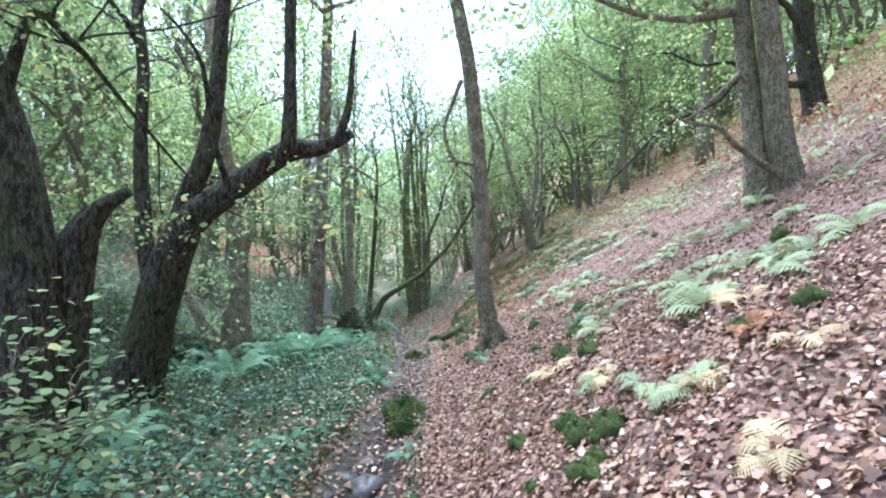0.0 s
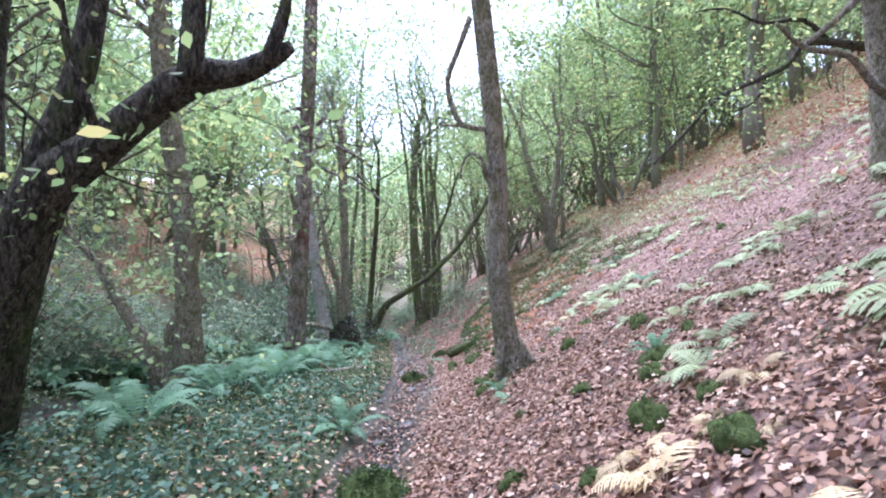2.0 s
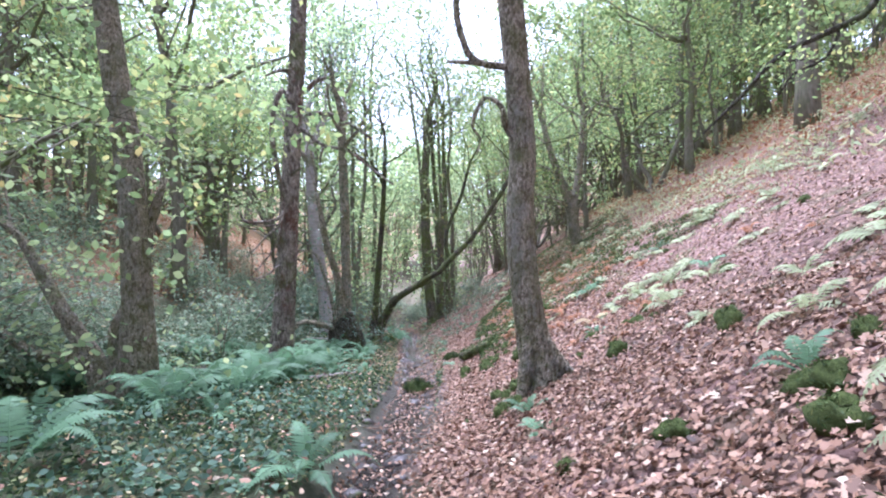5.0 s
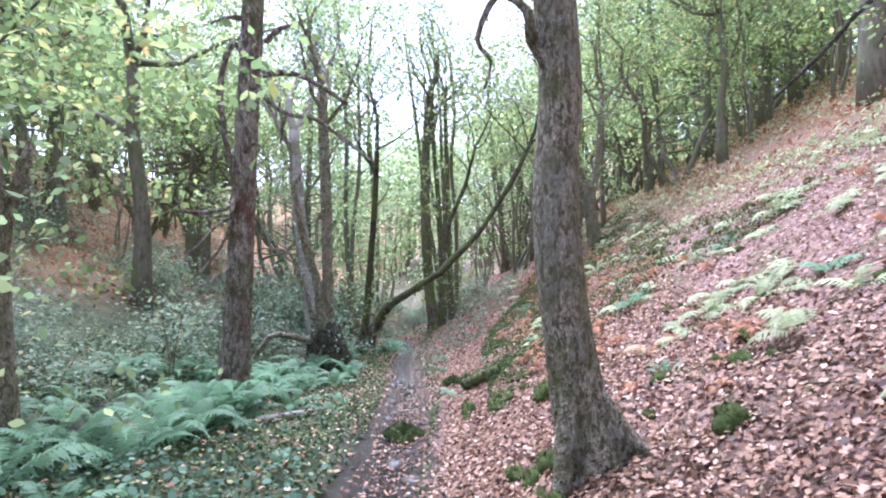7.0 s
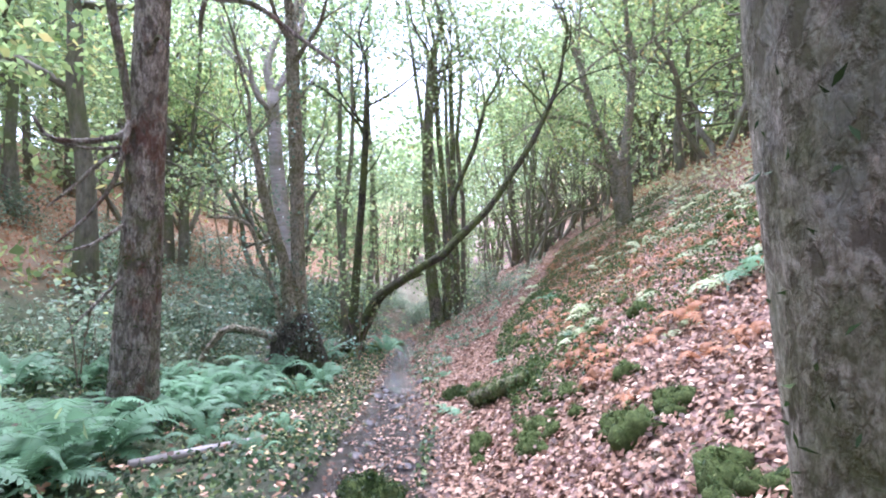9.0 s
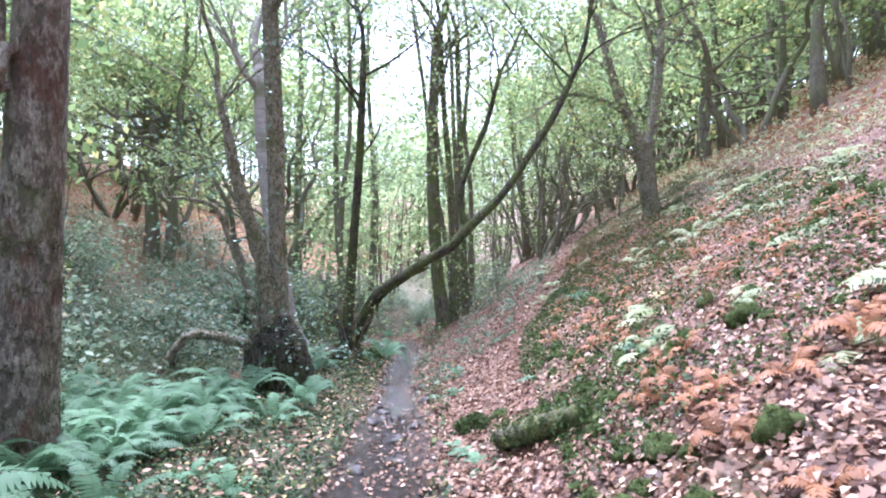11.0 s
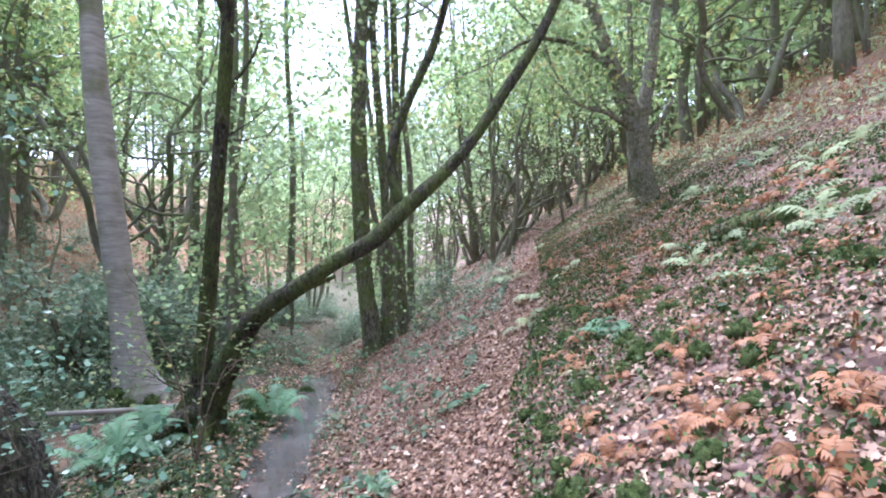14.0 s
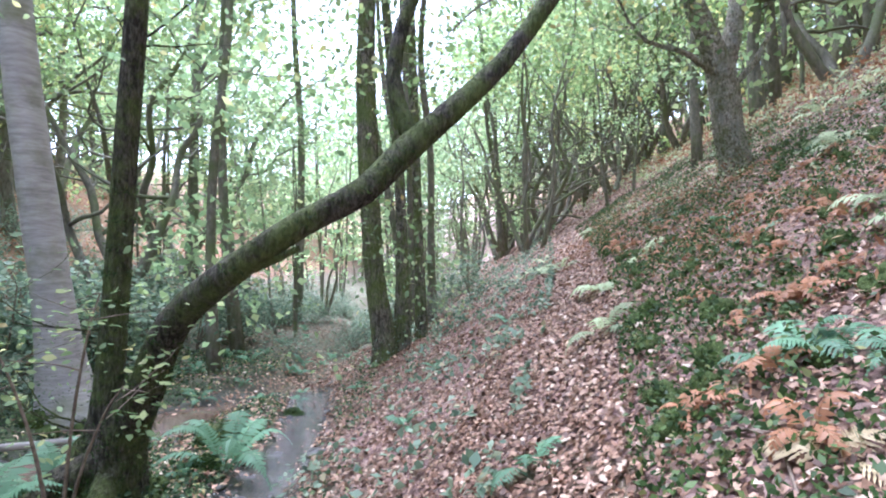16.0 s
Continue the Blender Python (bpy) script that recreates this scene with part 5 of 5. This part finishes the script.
for n in range(46):
    y = spots.uniform(1.5, 22)
    x = spots.uniform(-2.5, 4.5)
    a0, l0 = spots.uniform(0, 6.3), spots.uniform(0.12, 0.4)
    log("thin dead twig on fallen leaves", [(x, y, 0.01, 0.006), (x + l0 * math.cos(a0), y + l0 * math.sin(a0), 0.03, 0.005), (x + l0 * 2 * math.cos(a0 + 0.3), y + l0 * 2 * math.sin(a0 + 0.3), 0.02, 0.003)], 50 + n, 0, twig_mat)


# ---- leafy cover ----
def slope_up(x, y):
    e = 0.1
    n = np.stack([-(land(x + e, y) - land(x - e, y)) / (2 * e), -(land(x, y + e) - land(x, y - e)) / (2 * e), np.ones_like(x)], 1)
    return n / np.linalg.norm(n, axis=1)[:, None]


def spread_leaves(name, label, rs, x, y, up, size, material, flat, shape=4, slim=0.6, cup=0.2, category="leaves"):
    z = land(x, y) + up
    me = leaf_mesh(name, rs, np.stack([x, y, z], 1), size, material, flat, shape, slim, cup, slope_up(x, y))
    return tagged(new(name, me), label, category, kind="stuff")


rs = np.random.RandomState(4)
def bed_free(x, y, n):
    chance = np.where(y < 14.5, 0.17, 0.1)
    dry = (np.abs(x - along(WET_X, y)) > 0.22 * rs.random_sample(n) + 0.2 + 0.22 * np.exp(-((y - 12) / 3.4) ** 2)) | (rs.random_sample(n) < chance)
    mossy = (y > 14) & (x > along(PATH_X, y) + 0.35) & (x < along(PATH_X, y) + 4)
    return dry & (~mossy | (rs.random_sample(n) < 0.5))


n = 80000
y = 0.3 + 25 * rs.random_sample(n)
x = along(PATH_X, y) - 0.9 + 3.4 * rs.random_sample(n) ** 1.1
keep = bed_free(x, y, n)
spread_leaves("leaf_litter", "deep litter of pinkish-brown fallen oak leaves", rs, x[keep], y[keep], 0.012 + 0.03 * rs.random_sample(keep.sum()), 0.037, leaf_litter, 0.68, 6, 0.66, 0.3)
n = 26000
y = 0.6 + 24 * rs.random_sample(n)
x = along(PATH_X, y) - 0.8 + 3.0 * rs.random_sample(n) ** 1.1
keep = bed_free(x, y, n)
spread_leaves("leaf_litter", "lobed curled oak leaves lying on top of the litter", rs, x[keep], y[keep], 0.03 + 0.03 * rs.random_sample(keep.sum()), 0.047, leaf_litter, 0.68, 12, 0.8, 0.3)
n = 26000
y = 24 + 20 * rs.random_sample(n)
x = along(PATH_X, y) - 4.5 + 9 * rs.random_sample(n)
spread_leaves("leaf_litter", "fallen leaves over the far path and valley floor", rs, x, y, 0.012 + 0.03 * rs.random_sample(n), 0.075, leaf_litter, 0.7, 4, 0.75, 0.3)
n = 150000
y = 0.3 + 27 * rs.random_sample(n)
x = along(TOE_X, y) - 0.9 + 9.6 * rs.random_sample(n) ** 1.35
keep = bed_free(x, y, n)
spread_leaves("leaf_litter", "litter of pinkish-brown fallen oak leaves up the slope", rs, x[keep], y[keep], 0.012 + 0.03 * rs.random_sample(keep.sum()), 0.042, leaf_litter, 0.66, 4, 0.75, 0.32)
n = 36000
y = 13.0 + 22.5 * rs.random_sample(n)
x = along(WET_X, y) - 2.6 + 6.5 * rs.random_sample(n)
dens = 0.75 + 0.4 * np.sin(1.9 * x + 0.8 * y) * np.sin(1.3 * y - 0.7 * x)
keep = (rs.random_sample(n) < dens) & ((y > 24) | (np.abs(x - along(WET_X, y)) > 0.22 + 0.15 * rs.random_sample(n)) & (np.abs(x - along(BROOK_X, y)) > 0.45))
spread_leaves("leaf_litter", "brown fallen leaves over the flat valley floor", rs, x[keep], y[keep], 0.012 + 0.03 * rs.random_sample(keep.sum()), 0.05, leaf_litter, 0.7, 4, 0.7, 0.25)
n = 1700
y = 0.5 + 27 * rs.random_sample(n)
x = along(WET_X, y) - 0.3 - np.abs(rs.normal(size=n)) * 1.3
spread_leaves("scattered_leaves", "scattered yellow and cream fallen leaves", rs, x, y, 0.06 + 0.05 * rs.random_sample(n), 0.042, leaf_yellow, 0.7, 6, 0.6, 0.2)
n = 2200
y = 0.5 + 25 * rs.random_sample(n)
x = along(WET_X, y) - 0.28 - np.abs(rs.normal(size=n)) * 1.1
spread_leaves("brown_leaves", "brown fallen leaves caught among herbs", rs, x, y, 0.05 + 0.05 * rs.random_sample(n), 0.062, leaf_litter, 0.7, 6, 0.6, 0.2)
n = 190000
y = 0.3 + 26 * rs.random_sample(n)
x = along(TOE_X, y) + 0.05 - 6.5 * rs.random_sample(n) ** 1.2
dens = 0.62 + 0.45 * np.sin(2.3 * x + 1.1 * y) * np.sin(1.7 * y - 0.9 * x + 1)
keep = (rs.random_sample(n) < dens) & (np.abs(x - along(WET_X, y)) > 0.34) & (np.abs(x - along(BROOK_X, y)) > 0.5) & (np.abs(x - along(PATH_X, y)) > 0.3) & ((y < 13.5) | (x < along(WET_X, y)) | (rs.random_sample(n) < 0.2))
spread_leaves("herb_layer", "low carpet of small green herbs and ivy", rs, x[keep], y[keep], 0.01 + 0.11 * rs.random_sample(keep.sum()) ** 1.6, 0.045, leaf_herb, 0.45, 4, 0.7, 0.2, "herbs")
n = 9500
y = 1.2 + 9 * rs.random_sample(n)
x = along(WET_X, y) - 0.35 - 3.2 * rs.random_sample(n)
keep = (rs.random_sample(n) < 0.55 + 0.5 * np.sin(2.9 * x + 1.3 * y) * np.sin(2.1 * y - 1.2 * x)) & (np.abs(x - along(BROOK_X, y)) > 0.5)
spread_leaves("broad_herbs", "broad blue-green herb and bramble leaves above the low carpet", rs, x[keep], y[keep], 0.1 + 0.14 * rs.random_sample(keep.sum()), 0.055, leaf_ivy, 0.6, 6, 0.72, 0.2, "herbs")
n = 75000
y = 12.5 + 18 * rs.random_sample(n)
x = along(PATH_X, y) + 0.3 + 3.8 * rs.random_sample(n) ** 1.2
dens = 0.72 + 0.7 * np.sin(3.1 * x + 0.7 * y) * np.sin(2.3 * y - 1.1 * x)
keep = rs.random_sample(n) < dens
spread_leaves("slope_herbs", "green bilberry and moss sprigs along the path", rs, x[keep], y[keep], 0.03 + 0.11 * rs.random_sample(keep.sum()), 0.036, moss_blade, 0.35, 4, 0.6, 0.2, "herbs")
n = 15000
y = 15.5 + 18 * rs.random_sample(n)
x = along(PATH_X, y) - 0.32 - np.minimum(1.9, along(PATH_X, y) - along(WET_X, y) - 0.5) * rs.random_sample(n) ** 1.4
dens = np.clip((y - 15) / 7, 0.12, 1) * (0.55 + 0.7 * np.sin(2.7 * x + 0.9 * y) * np.sin(1.9 * y - 1.3 * x))
clump = np.sin(3.3 * x + 1.7 * y + 1) * np.sin(2.9 * y - 2.1 * x) + 0.5 * np.sin(7.1 * x - 3.3 * y)
keep = (rs.random_sample(n) < dens) & (clump > -0.1)
spread_leaves("bank_plants", "blue-green leafy plants between the path and the rivulet", rs, x[keep], y[keep], 0.04 + 0.22 * rs.random_sample(keep.sum()) * np.clip(0.5 + clump[keep], 0.3, 1.2), 0.075, leaf_bramble, 0.5, 4, 0.6, 0.2, "herbs")
for name, label, x0, x1, y0, y1, n, mat, size in (("rust_bracken_cover", "rusty dead bracken through the leaf litter", 1.3, 7.0, 11, 27, 22000, leaf_fern_rust, 0.048), ("pale_bracken_cover", "yellow-green bracken through the leaf litter", 2.8, 7.0, 11, 27, 11000, leaf_fern_pale, 0.048),
                                            ("rust_bracken_cover", "dense rusty dead bracken over the upper slope", 6.0, 20.0, 6, 46, 26000, leaf_fern_rust, 0.15), ("pale_bracken_cover", "yellow-green bracken over the upper slope", 5.0, 20.0, 6, 46, 22000, leaf_fern_pale, 0.15),
                                            ("bank_bracken", "rusty bracken over the far bank", -26.0, -8.0, 8, 48, 30000, leaf_fern_rust, 0.15), ("bank_herbs", "low dark herbs along the brook", -9.5, -4.3, 0.5, 17, 9000, leaf_herb, 0.07), ("bank_herbs", "grey-green undergrowth over the far bank", -20.0, -5.4, 4, 40, 30000, leaf_bramble, 0.11)):
    x, y = x0 + (x1 - x0) * rs.random_sample(n), y0 + (y1 - y0) * rs.random_sample(n)
    keep = rs.random_sample(n) < 0.5 + 0.7 * np.sin(1.1 * x + 0.6 * y) * np.sin(0.8 * y - 0.5 * x + len(name))
    spread_leaves(name, label, rs, x[keep], y[keep], 0.05 + 0.3 * rs.random_sample(keep.sum()) ** 1.5, size, mat, 0.45, 4, 0.35, 0.2, "bracken")


n = 5500
y = 16.5 + 11 * rs.random_sample(n)
lo, hi = along(BROOK_X, y) - 0.4, along(WET_X, y) + 0.5
x = lo + (hi - lo) * rs.random_sample(n)
keep = (np.abs(x - along(WET_X, y)) > 0.2) | (rs.random_sample(n) < 0.25)
spread_leaves("bank_leaves", "damp brown leaves and debris on the wet bank", rs, x[keep], y[keep], 0.015 + 0.03 * rs.random_sample(keep.sum()), 0.05, leaf_litter, 0.75, 6, 0.65, 0.2)


def bramble(seed):
    rs = np.random.RandomState(seed)
    rng = random.Random(seed)
    empty = tagged(new("bramble_bush"), "sprawling blue-green bramble thicket", "bush", "brambles on the bank")
    tips = []
    for k in range(5):
        a0, pts = rng.uniform(0, 6.3), []
        reach, h = rng.uniform(0.6, 1.3), rng.uniform(0.5, 1.1)
        for m in range(6):
            u = m / 5
            pts.append((math.cos(a0 + u * 0.5) * reach * u, math.sin(a0 + u * 0.5) * reach * u, h * math.sin(u * 2.6) - 0.05, 0.009 * (1.2 - u)))
            if m:
                tips.append(pts[-1][:3])
        v, f = [], []
        tube(v, f, pts, 4, 0, rng, False, 1)
        part("cane", mesh_of("cane", v, f, twig_mat), empty)
    T = np.array(tips)
    C = T[rs.randint(0, len(T), 850)] + rs.normal(size=(850, 3)) * np.array([0.24, 0.24, 0.16])
    part("foliage", leaf_mesh("foliage", rs, C, 0.085, leaf_bramble, 0.55, 4, 0.65), empty)
    return empty


bramble_kinds = {"bramble": [bramble(s) for s in (1, 2, 3)]}
for _ in range(112):
    y = spots.uniform(4, 34)
    x = -5.3 - 9 * spots.random() ** 1.3
    put(bramble_kinds, "bramble", x, y, spots.uniform(0.7, 1.3), spots.uniform(0, 360), slope=0.6)
for _ in range(16):
    y = spots.uniform(26.5, 37)
    put(bramble_kinds, "bramble", float(along(WET_X, y)) + spots.uniform(-2.0, 1.2), y, spots.uniform(0.4, 0.8), spots.uniform(0, 360), slope=0.6)
for _ in range(36):
    y = spots.uniform(25.5, 45)
    x = float(along(WET_X, y)) + spots.choice((-1, 1)) * spots.uniform(1.0, 4)
    put(bramble_kinds, "bramble", x, y, spots.uniform(0.6, 1.1), spots.uniform(0, 360), slope=0.6)


def leafy_sapling(x, y, seed, stems_at, leaves, size, material, label, spread=0.12):
    rng, rs = random.Random(seed), np.random.RandomState(seed)
    empty = tagged(new("sapling"), label, "sapling")
    z = float(land(x, y)) - 0.05
    empty.location = (x, y, z)
    tips = []
    for dx, dy, h in stems_at:
        tubes = []
        pts = [(0, 0, 0, 0.012), (dx * 0.3, dy * 0.3, h * 0.5, 0.01), (dx * 0.7, dy * 0.7, h * 0.85, 0.007), (dx, dy, h, 0.004)]
        tubes.append((pts, 5))
        for _ in range(4):
            u = rng.uniform(0.5, 1)
            grow(rng, (dx * u, dy * u, h * (0.35 + 0.65 * u)), (rng.uniform(-1, 1), rng.uniform(-1, 1), rng.uniform(-0.2, 0.4)), 0.45, 0.005, 2, tubes, tips, 0.3)
        v, f = [], []
        for p, sd in tubes:
            tube(v, f, p, sd, 0, rng, False)
        part("stem", mesh_of("stem", v, f, twig_mat), empty)
    T = np.array([tuple(t) for t in tips])
    C = T[rs.randint(0, len(T), leaves)] + rs.normal(size=(leaves, 3)) * spread
    part("foliage", leaf_mesh("foliage", rs, C, size, material, 0.7, 6, 0.6), empty)


leafy_sapling(-2.3, 3.0, 1, ((0.3, 0, 1.0), (-0.2, 0.1, 1.15), (0.45, -0.1, 0.75), (0.1, 0.2, 0.85), (-0.1, -0.1, 0.65)), 460, 0.075, leaf_alder, "young sapling with bright yellow-green leaves")
leafy_sapling(-2.35, 18.6, 2, ((0.3, 0.1, 1.0), (-0.4, 0.0, 1.3), (0.1, 0.2, 1.5)), 260, 0.06, leaf_oak, "sparse sapling with light green leaves beside the alder")
leafy_sapling(-3.1, 16.75, 3, ((0.4, -0.1, 1.0), (-0.5, 0.0, 0.9), (0.1, -0.3, 1.1), (0.7, -0.2, 0.8)), 380, 0.05, leaf_holly, "glossy blue-green holly shoots round the stool")
leafy_sapling(-5.2, 8.6, 4, ((0.8, 0.1, 1.6), (-0.6, 0.2, 1.8), (0.2, -0.4, 1.4), (1.4, 0, 1.2), (0.5, 0.5, 1.9), (-1.0, -0.3, 1.3)), 800, 0.06, leaf_alder, "arching leafy hazel shoots beside the brook", 0.2)
leafy_sapling(-6.2, 10.4, 6, ((0.9, 0.1, 1.7), (-0.7, 0.2, 2.0), (0.3, -0.5, 1.3), (1.3, 0.2, 1.1), (-1.1, -0.4, 1.5)), 900, 0.065, leaf_bramble, "wide grey-green hazel bush on the bank", 0.24)
leafy_sapling(-5.0, 14.8, 5, ((0.3, 0, 1.4), (-0.3, 0.1, 1.2)), 60, 0.06, leaf_oak, "thin bare sapling on the bank", 0.15)
